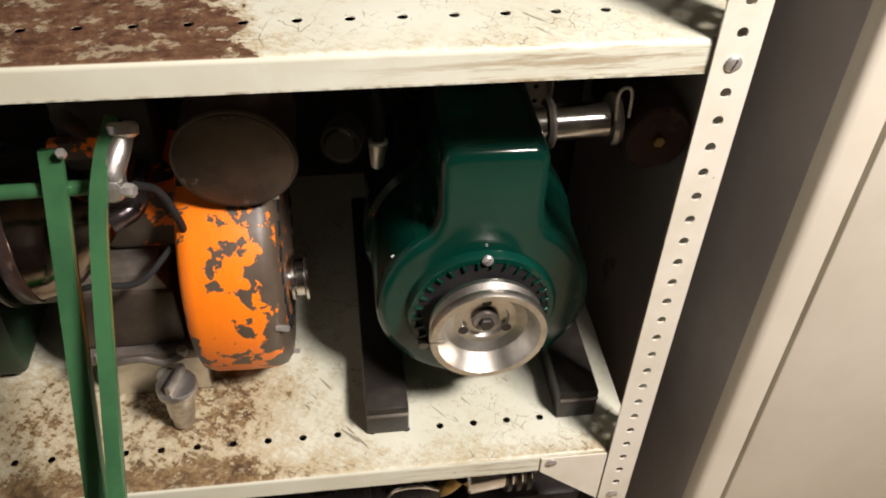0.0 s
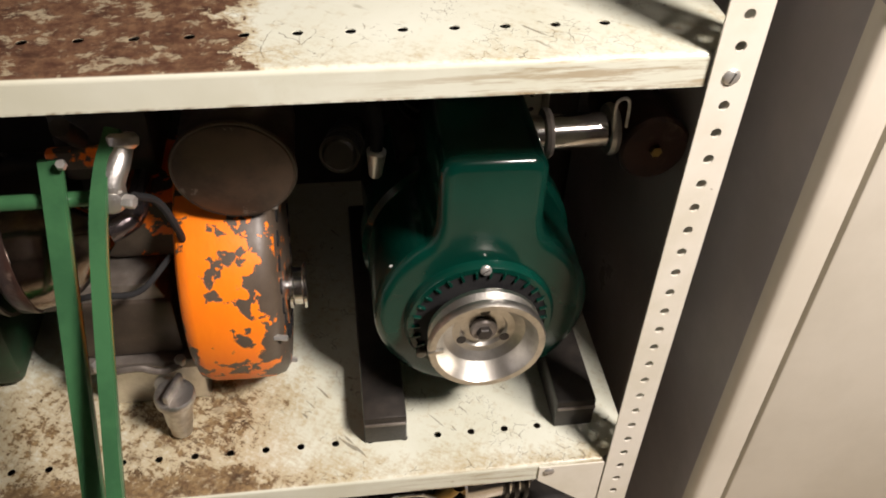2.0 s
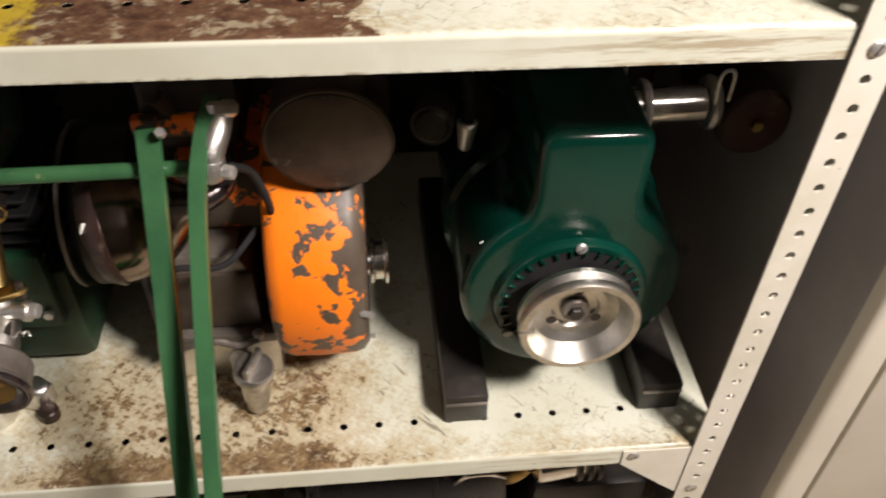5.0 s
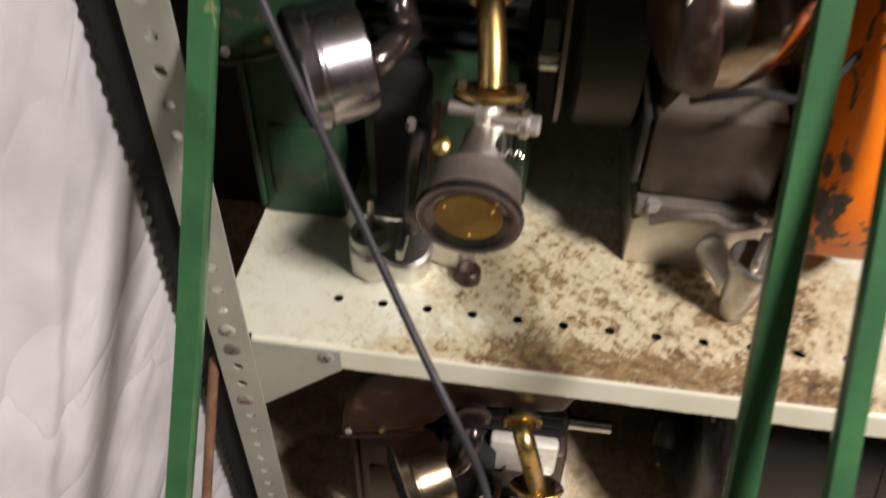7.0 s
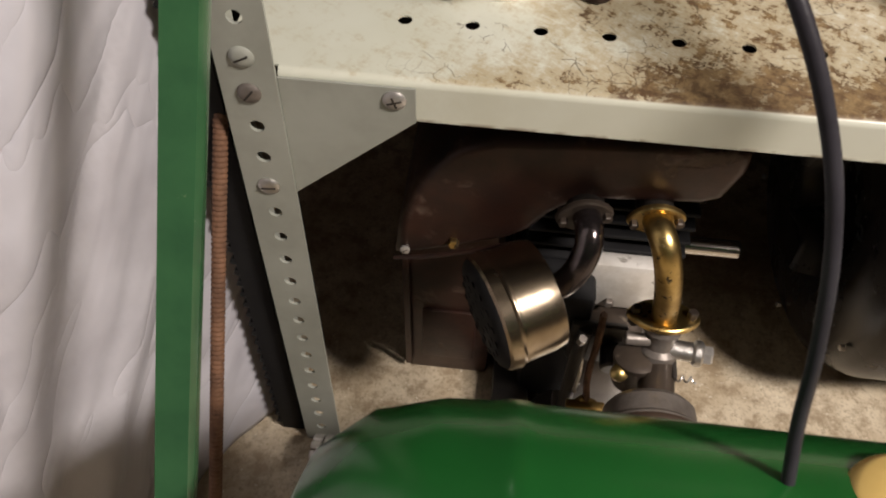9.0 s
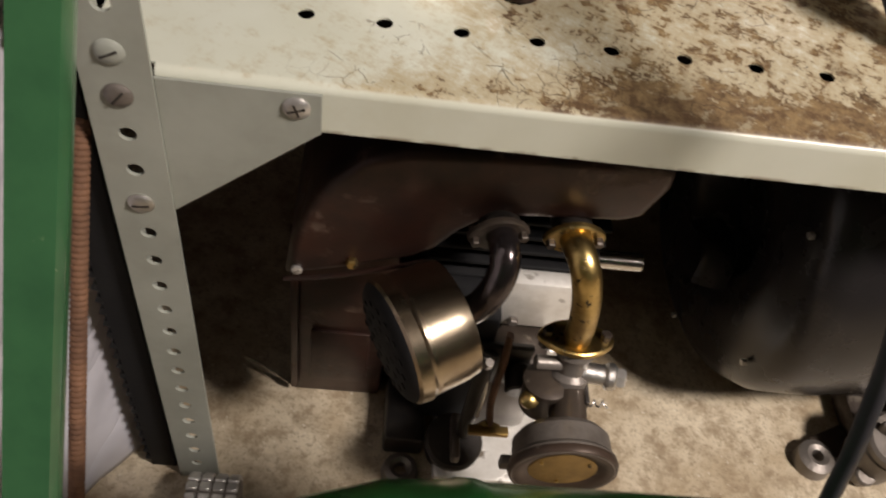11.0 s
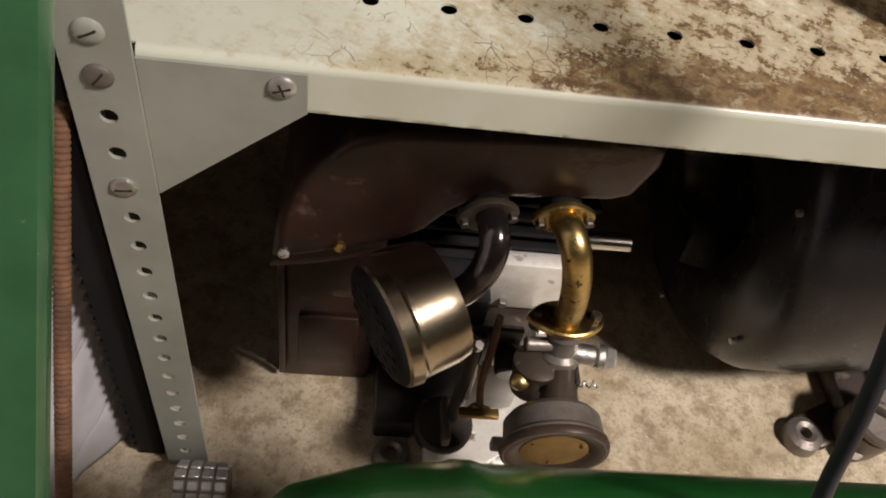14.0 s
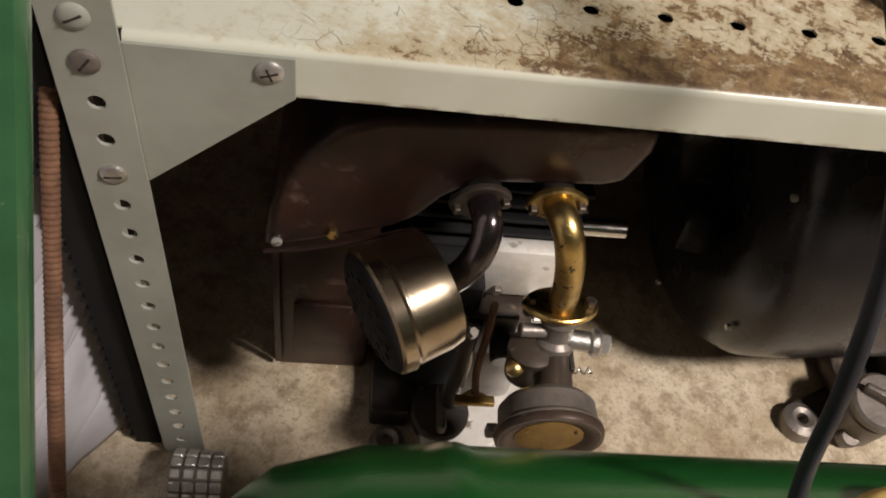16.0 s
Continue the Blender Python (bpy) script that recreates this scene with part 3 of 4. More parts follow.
def film_sheet():
    bm = bmesh.new()
    nu, nv = 130, 240
    g = [[bm.verts.new(sheet_at(i / nu, FLOOR + 0.004 + 1.5 * j / nv)) for j in range(nv + 1)] for i in range(nu + 1)]
    for i in range(nu):
        for j in range(nv):
            bm.faces.new((g[i][j], g[i + 1][j], g[i + 1][j + 1], g[i][j + 1]))
    o = part("plastic_sheet", bm, PLASTIC, None, "", 180)
    m = o.modifiers.new("film", "SOLIDIFY")
    m.thickness = 0.0015
    return tagged(o, "crumpled white plastic film hanging beside the shelving", "plastic sheet")


film_sheet()

# black toothed strip standing for the unlit flange and dark gap behind the post
strip = thing("toothed_strip", (-0.112, 0.012, FLOOR), "black toothed strip behind the grey post, filling an unlit gap", "rubber strip")
part("band", box(-0.1235, -0.1025, 0.004, 0.012, FLOOR, 1.1, 0.001), RUBBER, strip)
bm = bmesh.new()
for k in range(110):
    z = FLOOR + 0.01 + k * 0.014
    box(-0.1268, -0.1225, 0.0045, 0.0115, z, z + 0.006, 0, bm=bm, turn=(0, 28, 0))
tagged(part("teeth", bm, RUBBER, strip, smooth=0), kind="stuff")

# rusty ribbed rod that leans behind the post
rr = thing("rusty_rod", (-0.131, -0.245, FLOOR), "rusty ribbed steel rod leaning behind the post", "steel rod")
a, b = Vector((-0.1225, -0.243, FLOOR)), Vector((-0.1035, 0.052, 0.030))
n = int((b - a).length / 0.0035)
prof = []
for k in range(n):
    prof += [(0.0042, k * 0.0035), (0.0049, k * 0.0035 + 0.0012), (0.0049, k * 0.0035 + 0.002)]
part("bar", lathe([(0, 0)] + prof + [(0, n * 0.0035)], a, b - a, 12), RUST_ROD, rr)

# ---- green garden machine in front of the shelving ----
mach = thing("garden_machine", (0.13, -0.45, FLOOR), "green tubular handle frame with a green fuel tank and yellow cap", "garden machine")
UL = [(-0.0468, 0.052, 0.379), (-0.0518, -0.09, 0.155), (-0.0657, -0.25, -0.10), (-0.0777, -0.48, FLOOR)]
UR = [(0.308, 0.062, 0.405), (0.309, 0.048, 0.385), (0.310, -0.10, 0.14), (0.311, -0.253, -0.10), (0.311, -0.48, FLOOR)]
UR2 = [(0.362, 0.075, 0.43), (0.352, 0.045, 0.405), (0.346, 0.005, 0.36), (0.344, -0.10, 0.23), (0.342, -0.30, -0.035), (0.340, -0.58, FLOOR)]


def flat_bar(points, w, d, name):
    """A strip with rounded edges along a line, wide across x."""
    bm = bmesh.new()
    line = spline(points, 10)
    sec = [(-w, -d * 0.4), (-w * 0.86, -d), (w * 0.86, -d), (w, -d * 0.4), (w, d * 0.4), (w * 0.86, d), (-w * 0.86, d), (-w, d * 0.4)]
    rings = []
    for i, p in enumerate(line):
        t = (line[min(i + 1, len(line) - 1)] - line[max(i - 1, 0)]).normalized()
        sx = Vector((1, 0, 0))
        sx = (sx - t * sx.dot(t)).normalized()
        sn = sx.cross(t)
        rings.append([bm.verts.new(p + sx * u + sn * v) for u, v in sec])
    for r0, r1 in zip(rings, rings[1:]):
        for k in range(8):
            bm.faces.new((r0[k], r0[(k + 1) % 8], r1[(k + 1) % 8], r1[k]))
    bm.faces.new(rings[0][::-1])
    bm.faces.new(rings[-1])
    bmesh.ops.recalc_face_normals(bm, faces=bm.faces)
    return part(name, bm, GREEN_BAR, mach, smooth=50)


up_l = flat_bar(UL, 0.0085, 0.0065, "upright")
up_r = flat_bar(UR, 0.0098, 0.006, "upright")
up_r2 = flat_bar(UR2, 0.0072, 0.006, "upright")
bar = part("crossbar", tube([(-0.056, 0.054, 0.373), (0.1, 0.055, 0.374), (0.3, 0.056, 0.3755), (0.338, 0.056, 0.3755)], 0.0058, 14), GREEN_BAR, mach)
part("sleeve", tube([(0.16, 0.055, 0.3745), (0.335, 0.0555, 0.3755)], 0.0070, 14), GREEN_BAR, mach)
for x, y, z in ((0.322, 0.05, 0.414),):
    hex_bolt((x, y, z), (0, -0.6, 0.8), 0.0045, 0.006, mach, STEEL)
# knuckle clamp on the bent upright
kn = part("clamp", tube([(0.3675, 0.07, 0.420), (0.364, 0.056, 0.411), (0.3575, 0.046, 0.398), (0.356, 0.044, 0.389)], 0.0095, 16, taper=0.0122), ALU, mach, "cast aluminium clamp")
part("collar", rod((0.368, 0.073, 0.428), (0.3675, 0.067, 0.417), 0.0135, 24, 0.003), STEEL, kn)
part("knob", lathe([(0, -0.012), (0.0085, -0.0105), (0.0125, -0.004), (0.0125, 0.004), (0.0085, 0.0105), (0, 0.012)], (0.356, 0.041, 0.385), (0.2, -1, 0.2)), ALU, kn)
hex_bolt((0.366, 0.037, 0.385), (1, -0.3, 0), 0.006, 0.010, kn, STEEL)
# left end fitting of the crossbar
fit_l = part("knuckle", lathe([(0, -0.02), (0.008, -0.018), (0.012, -0.012), (0.012, -0.004), (0.009, -0.002), (0.009, 0.003), (0.0125, 0.005), (0.012, 0.012), (0.008, 0.017), (0, 0.019)], (-0.030, 0.05, 0.412), (1, 0, 0.2)), CHROME, mach)
part("wing_nut", box(-0.064, -0.047, 0.046, 0.054, 0.402, 0.414, 0.003), CHROME, fit_l)

TY, TZ, TR = -0.27, -0.04, 0.09
TX0, TX1 = -0.007, 0.44


def tank_body():
    prof = [(0, 0), (TR * 0.45, 0.002), (TR * 0.72, 0.012), (TR * 0.9, 0.032), (TR * 0.985, 0.06), (TR, 0.082), (TR * 1.012, 0.085), (TR * 1.012, 0.092), (TR, 0.095)]
    n = TX1 - TX0
    prof += [(TR, n - 0.095), (TR * 1.012, n - 0.092), (TR * 1.012, n - 0.085), (TR, n - 0.082), (TR * 0.985, n - 0.06), (TR * 0.9, n - 0.032), (TR * 0.72, n - 0.012), (0, n)]
    return lathe(prof, (TX0, TY, TZ), (1, 0, 0), 48)


tank = part("fuel_tank", tank_body(), GREEN_TANK, mach, "glossy green steel fuel tank", 30)
part("seam", tube([(TX0 + 0.1, TY - 0.012, TZ + TR - 0.0004), (TX0 + 0.2, TY - 0.012, TZ + TR - 0.0004), (TX1 - 0.1, TY - 0.012, TZ + TR - 0.0004)], 0.0016, 6), GREEN_TANK, tank)
part("filler_cap", lathe([(0, -0.006), (0.026, -0.006), (0.0272, -0.001), (0.0276, 0.008), (0.0262, 0.014), (0.022, 0.0175), (0.008, 0.0185), (0, 0.0185)], (0.215, TY + 0.030, TZ + 0.067), (0, 0.3, 1), 36), YELLOW, tank, "cream yellow filler cap")
part("vent", rod((0.215, TY + 0.035, TZ + 0.0845), (0.215, TY + 0.0358, TZ + 0.0875), 0.004, 12), BRASS_DULL, tank)
bm = bmesh.new()
for k, (dx, w, h) in enumerate(((0.0, 0.010, 0.012), (-0.004, 0.004, 0.02), (0.006, 0.004, 0.02), (0.001, 0.009, 0.008), (0.003, 0.005, 0.03))):
    a = radians(20 + 7 * k)
    y, z = TY - math.sin(a) * (TR + 0.0006), TZ + math.cos(a) * (TR + 0.0006)
    box(TX0 + 0.104 + dx, TX0 + 0.104 + dx + w, y - h / 4, y + h / 4, z - 0.0005, z + 0.0005, 0, bm=bm)
part("paint_chip", bm, WHITE, tank, "white paint chip", 0)
for x0, x1 in ((TX0 + 0.006, TX0 - 0.062), (TX1 - 0.006, TX1 + 0.03)):
    s2 = 1 if x1 > x0 else -1
    part("stub", lathe([(0, 0), (0.02, 0), (0.026, 0.004), (0.026, 0.012), (0.018, 0.014), (0.018, 0.022), (0.024, 0.024), (0.024, 0.03), (0.014, 0.032), (0.014, 0.064), (0, 0.064)], (x0, TY, TZ + 0.01), (s2, 0, 0), 24), GREEN_TANK, tank)

CABLE = [(-0.03, 0.02, 0.425), (0.009, -0.062, 0.385), (0.059, -0.105, 0.29), (0.101, -0.145, 0.225), (0.130, -0.176, 0.19), (0.147, -0.19, 0.16), (0.157, -0.202, 0.13), (0.164, -0.212, 0.094), (0.168, -0.22, 0.062), (0.171, -0.232, 0.036)]
part("throttle_cable", tube(CABLE, 0.0024, 12, 10), CABLE_SHEATH, mach, "thin black throttle cable")

# knurled metal roller by the foot of the post
kr = thing("knurled_roller", (-0.062, -0.03, FLOOR), "small silver metal roller with chequered blocks on the floor", "roller")
part("core", rod((-0.083, -0.036, FLOOR + 0.0235), (-0.041, -0.036, FLOOR + 0.0235), 0.0215, 24, 0.002), GREY_IRON, kr)
for k in range(14):
    a = 2 * math.pi * k / 14
    for j in range(4):
        c = Vector((-0.0785 + j * 0.0108, -0.036 - math.cos(a) * 0.0222, FLOOR + 0.0235 + math.sin(a) * 0.0222))
        bm = box(-0.0046, 0.0046, -0.0018, 0.0018, -0.0042, 0.0042, 0.0012, 1)
        bmesh.ops.rotate(bm, verts=bm.verts, cent=(0, 0, 0), matrix=Matrix.Rotation(-a, 3, "X"))
        bmesh.ops.translate(bm, verts=bm.verts, vec=c)
        part("block", bm, STEEL, kr)


# ---- engines ----
def oval_flange(c, axis, half, wide, thick, parent, material, tilt=0.0, bolts=True):
    """A two-bolt flange: an oval plate with a bolt at either end."""
    ax = Vector(axis).normalized()
    q = ax.to_track_quat("Z", "Y") @ Euler((0, 0, tilt)).to_quaternion()
    out = []
    for k in range(40):
        t = 2 * math.pi * k / 40
        x = half * math.cos(t)
        y = wide * math.sin(t) * (0.55 + 0.45 * abs(math.sin(t)))
        out.append((x, y))
    bm = plate(out, "z", -thick / 2, thick / 2, thick * 0.2, 1)
    for v in bm.verts:
        v.co = Vector(c) + q @ v.co
    o = part("flange", bm, material, parent)
    if bolts:
        for s2 in (-1, 1):
            p = Vector(c) + q @ Vector((s2 * half * 0.76, 0, thick / 2))
            hex_bolt(p, ax, half * 0.17, half * 0.24, parent, GREASY)
            hex_bolt(Vector(c) + q @ Vector((s2 * half * 0.76, 0, -thick / 2)), -ax, half * 0.15, half * 0.2, parent, GREASY, "nut")
    return o


def small_engine(dx, dy, dz, label, skin, casing, pipe_skin, detail, drop=0.0, fy=0.038, fz=-0.143):
    """A small four-stroke engine: cowl, drum silencer on an elbow, brass inlet pipe, carburettor and round air filter."""
    D = Vector((dx, dy, dz))

    def w(x, y, z):
        return Vector((x, y, z)) + D

    def bx(x0, x1, y0, y1, z0, z1, *a, **k):
        return box(x0 + dx, x1 + dx, y0 + dy, y1 + dy, z0 + dz, z1 + dz, *a, **k)
    e = thing("engine", w(0.11, 0.17, FLOOR), label, "engine", "small stationary engines")
    # cowl
    out = [(-0.013, -0.222), (-0.009, -0.185), (0.001, -0.149), (0.015, -0.12), (0.034, -0.098), (0.06, -0.087), (0.14, -0.080), (0.218, -0.076),
           (0.227, -0.083), (0.228, -0.098), (0.218, -0.126), (0.205, -0.132), (0.137, -0.138), (0.118, -0.144), (0.103, -0.158), (0.09, -0.178), (0.075, -0.19), (0.032, -0.208), (0.01, -0.216)]
    cowl = part("cowl", plate([(u + dx, v + dz - drop) for u, v in out], "y", 0.05 + dy, (0.27 if detail else 0.18) + dy, 0.008, 3), skin, e, "", 50)
    part("seam_edge", tube([w(-0.013, 0.0495, -0.224 - drop), w(0.015, 0.049, -0.217 - drop), w(0.045, 0.049, -0.206 - drop), w(0.085, 0.049, -0.188 - drop)], 0.0018, 6), skin, cowl)
    hex_bolt(w(0.034, 0.0495, -0.196 - drop), (0, -1, 0.1), 0.0042, 0.005, cowl, BRASS)
    slot_screw(w(-0.004, 0.049, -0.212 - drop), (0, -1, 0.1), 0.004, cowl, STEEL)
    lower = part("lower_cowl", bx(-0.010, 0.070, 0.088, 0.25, FLOOR, -0.205, 0.006), casing, e)
    part("rib", bx(-0.013, -0.007, 0.084, 0.089, FLOOR + 0.012, -0.21, 0.001), casing, lower)
    part("plate", bx(0.004, 0.055, 0.0845, 0.0885, FLOOR + 0.03, FLOOR + 0.11, 0.002), casing, lower)
    # cylinder with fins
    cyl = part("cylinder", bx(0.10, 0.215, 0.115, 0.26, -0.30, -0.14, 0.004), RUBBER, e)
    for k in range(8):
        z = -0.290 + 0.0175 * k
        part("fin", bx(0.092, 0.226, 0.102, 0.27, z, z + 0.004, 0.001, 1), RUBBER, cyl)
    block = part("crankcase", bx(0.085, 0.238, 0.105, 0.28, FLOOR + 0.012, -0.30, 0.012), GREASY if detail else casing, e)
    part("cover", bx(0.146, 0.224, 0.088, 0.106, -0.318 if detail else -0.37, -0.256 if detail else -0.262, 0.006), PALE_ALU if detail else casing, block)
    part("gusset", bx(0.10, 0.155, 0.06 if detail else 0.085, 0.106, -0.44, -0.27, 0.008), RUBBER, block)
    if detail:
        part("timing_cover", bx(0.150, 0.205, 0.056, 0.106, FLOOR + 0.012, -0.322, 0.010), GREASY, block)
        for k in range(3):
            hex_bolt(w(0.162 + 0.016 * k, 0.056, -0.345 - 0.018 * (k % 2)), (0, -1, 0), 0.0036, 0.004, block, GREY_IRON)
    base = e
    if detail:
        base = part("base", bx(0.122, 0.25, 0.005, 0.29, FLOOR, FLOOR + 0.012, 0.004), PALE_ALU, e, "bright cast aluminium base")
    if detail:
        part("side_rail", bx(0.076, 0.112, 0.030, 0.28, FLOOR, FLOOR + 0.03, 0.004), BLACK, base)
    if detail:
        part("foot", lathe([(0.006, 0), (0.017, 0), (0.015, 0.011), (0.010, 0.013), (0.006, 0.011), (0.006, 0.002)], w(0.093, 0.012, FLOOR), (0, 0, 1), 22), GREY_IRON, base)
    # oil filler with finger grip
    fil = part("oil_filler", rod(w(0.137, 0.038, FLOOR), w(0.137, 0.030, -0.425), 0.022, 24, 0.002), BLACK if detail else ALU, e)
    part("cap", rod(w(0.137, 0.030, -0.425), w(0.137, 0.028, -0.414), 0.026, 24, 0.003), BLACK if detail else ALU, fil)
    part("grip", bx(0.133, 0.141, 0.006, 0.050, -0.416, -0.402, 0.003), GREY_IRON if detail else ALU, fil)
    sh = part("shaft", rod(w(0.225, 0.155, -0.298), w(0.288, 0.155, -0.298), 0.0085, 20, 0.0012), CHROME, e)
    part("bearing", rod(w(0.222, 0.155, -0.298), w(0.236, 0.155, -0.298), 0.02, 20, 0.002), BLACK, sh)
    # silencer drum
    c, ax = w(0.085, 0.003, -0.203) if detail else w(0.093, 0.003, -0.217), Vector((0.87, 0.47, 0.10)).normalized()
    n = 0.051
    a, b = c - ax * n / 2, c + ax * n / 2
    drum = part("silencer", lathe([(0, 0.003), (0.034, 0.003), (0.040, 0.0), (0.0445, 0.004), (0.0455, 0.012), (0.0436, 0.0145), (0.0434, 0.0160), (0.0437, 0.0172), (0.0434, 0.0184), (0.0432, n - 0.012), (0.0415, n - 0.003), (0.034, n), (0, n + 0.002)], a, ax, 56), pipe_skin, e, "", 35)
    q = ax.to_track_quat("Z", "Y")
    part("end_plate", lathe([(0, -0.003), (0.030, -0.0025), (0.040, 0.0), (0.0425, 0.0025), (0, 0.0035)], a - ax * 0.0005, ax, 40), RUBBER, drum, "dark perforated end plate")
    for r, m in ((0.012, 6), (0.021, 10), (0.030, 15)):
        for k in range(m):
            t = 2 * math.pi * k / m
            p = a - ax * 0.0030 + q @ Vector((r * math.cos(t), r * math.sin(t), 0))
            part("hole", rod(p, p - ax * 0.0006, 0.0026, 8), RUBBER, drum)
    el = part("elbow", tube([w(0.108, 0.012, -0.224), w(0.124, 0.018, -0.221), w(0.136, 0.5 * fy + 0.002, 0.5 * fz - 0.118), w(0.137, fy - 0.017, fz - 0.026), w(0.131, fy - 0.010, fz - 0.006), w(0.127, fy + 0.006, fz)], 0.0115, 18) if not detail else tube([w(0.104, 0.010, -0.196), w(0.118, 0.010, -0.182), w(0.126, 0.011, -0.162), w(0.130, 0.018, -0.147), w(0.129, 0.028, -0.140), w(0.127, fy + 0.006, fz)], 0.0100, 20), DARKPIPE, e, "dark blued exhaust elbow")
    oval_flange(w(0.126, fy + 0.004, fz), (0.15, -1, -0.12), 0.0205, 0.017, 0.005, el, GREASY, 0.15)
    # brass inlet pipe
    br = part("inlet_pipe", tube([w(0.176, fy + 0.006, fz), w(0.178, 0.030, -0.139), w(0.183, 0.020, -0.147), w(0.190, 0.0165, -0.172), w(0.196, 0.020, -0.204), w(0.201, 0.028, -0.238)] if detail else [w(0.196, fy + 0.004, fz), w(0.199, fy - 0.012, fz - 0.011), w(0.203, fy - 0.032, fz - 0.03), w(0.205, 0.033, -0.246)], 0.0100 if detail else 0.0108, 20), BRASS, e, "bent old brass inlet pipe")
    oval_flange(w(0.176 if detail else 0.196, fy + 0.006, fz + 0.001), (0.05, -1, -0.12), 0.0205, 0.016, 0.005, br, BRASS, 0.15)
    fz2 = -0.238 if detail else -0.248
    oval_flange(w(0.201 if detail else 0.204, 0.029, fz2), (0, -0.25, -1), 0.0285, 0.019, 0.005, br, BRASS, 0.0)
    for x in (0.127, 0.176 if detail else 0.196):
        part("port", rod(w(x, fy + 0.006, fz + 0.001), w(x, 0.125, min(fz, -0.155)), 0.0135, 16), BLACK, cyl)
    # carburettor
    cb = part("carburettor", lathe([(0, 0), (0.013, 0), (0.0145, 0.010), (0.012, 0.014), (0.0115, 0.024), (0.015, 0.028), (0.015, 0.040), (0.010, 0.044), (0, 0.044)], w(0.203, 0.029, fz2 - 0.004), (0, -0.45, -1), 24), GREY_IRON if detail else ALU, e)
    part("throat", rod(w(0.205, 0.016, -0.274), w(0.201, -0.028 if detail else -0.018, -0.284 if detail else -0.296), 0.0115 if detail else 0.015, 20, 0.002, r2=0.016 if detail else 0.021), GREASY if detail else ALU, cb)
    if detail:
        bowl = part("float_bowl", lathe([(0, 0), (0.012, 0), (0.016, 0.004), (0.0165, 0.026), (0.018, 0.028), (0.018, 0.033), (0.010, 0.037), (0, 0.037)], w(0.186, 0.006, -0.302), (0, 0.15, 1), 26), GREASY, e)
        part("stay", bx(0.186, 0.204, 0.008, 0.020, -0.282, -0.272, 0.002), GREASY, bowl)
    bj = part("banjo", rod(w(0.208, 0.018, -0.264), w(0.230, 0.015, -0.263), 0.008, 18, 0.001), ALU, e)
    part("union", rod(w(0.228, 0.015, -0.263), w(0.2365, 0.014, -0.2625), 0.0105, 18, 0.002), ALU, bj)
    hex_bolt(w(0.2365, 0.014, -0.2625), (1, -0.1, 0.05), 0.0078, 0.007, bj, STEEL)
    part("stub", rod(w(0.202, 0.02, -0.258), w(0.174, 0.018, -0.256), 0.0055, 14, 0.001), GREY_IRON, cb)
    part("idle_screw", lathe([(0, 0), (0.004, 0), (0.005, 0.004), (0.007, 0.007), (0.007, 0.013), (0.003, 0.016), (0, 0.016)], w(0.173, 0.002, -0.285), (0, -0.5, 1), 14), BRASS, cb)
    part("spring", tube([w(0.216 + 0.0016 * k, 0.0 + 0.0026 * math.sin(k * 1.57), -0.279 + 0.0026 * math.cos(k * 1.57)) for k in range(12)], 0.0008, 6, 3), STEEL, cb)
    part("lever", bx(0.213, 0.217, -0.006, 0.014, -0.292, -0.268, 0.001), BLACK, cb)
    part("linkage", tube([w(0.162, 0.055, -0.280), w(0.161, 0.045, -0.305), w(0.158, 0.032, -0.345), w(0.160, 0.022, -0.366)], 0.0052, 8, flat=0.6), RUST_ROD, cb, "rusty governor link")
    part("link_arm", bx(0.142, 0.176, 0.012, 0.020, -0.371, -0.365, 0.001), BRASS_DULL, cb)
    if detail:
        gv = part("governor_bracket", bx(0.138, 0.186, 0.052, 0.060, -0.352, -0.296, 0.003), BLACK, e)
        part("lobe", rod(w(0.178, 0.052, -0.322), w(0.178, 0.030, -0.326), 0.013, 18, 0.002), BLACK, gv)
        part("spring_arm", tube([w(0.146, 0.046, -0.300), w(0.150, 0.034, -0.330), w(0.148, 0.026, -0.362)], 0.0022, 8), STEEL, gv)
        part("crank", bx(0.150, 0.168, 0.018, 0.024, -0.380, -0.364, 0.002, turn=(0, 30, 0)), BRASS_DULL, gv)
    part("breather", tube([w(0.150, 0.05, -0.30), w(0.146, 0.04, -0.32), w(0.143, 0.03, -0.37), w(0.143, 0.03, -0.40)], 0.0065, 12), BLACK, e)
    hex_bolt(w(0.144, 0.032, -0.29), (0.1, -0.3, 1), 0.0042, 0.010, e, GREY_IRON)
    hex_bolt(w(0.170, 0.0875, -0.305), (0, -1, 0), 0.0045, 0.005, e, GREY_IRON)
    hex_bolt(w(0.212, 0.0875, -0.345), (0, -1, 0), 0.006, 0.006, e, STEEL)
    # round air filter with brass plate
    c, ax = w(0.197 if detail else 0.200, -0.050, -0.286 if detail else -0.300), Vector((0, 1, 0.02 if detail else 0.15))
    fl = 0.029 if detail else 0.038
    af = part("air_filter", lathe([(0, fl), (0.022, fl), (0.031, fl - 0.004), (0.0355, fl - 0.009), (0.0365, 0.006), (0.0392, 0.003), (0.0392, -0.003), (0.037, -0.005), (0.031, -0.003), (0.026, 0.0), (0.0248, 0.001), (0, 0.001)], c, ax, 44), GREY_IRON, e, "", 30)
    part("rim", lathe([(0.039, 0.002), (0.0399, -0.001), (0.0388, -0.0045), (0.034, -0.005), (0.0295, -0.0030), (0.0245, -0.0008), (0.0295, 0.003)], c, ax, 44), BROWN_LID if detail else DARKPIPE, af)
    part("plate", lathe([(0, -0.0016), (0.0248, -0.0016), (0.0252, 0.001), (0, 0.0012)], c, ax, 36), BRASS_DULL, af, "dull brass disc")
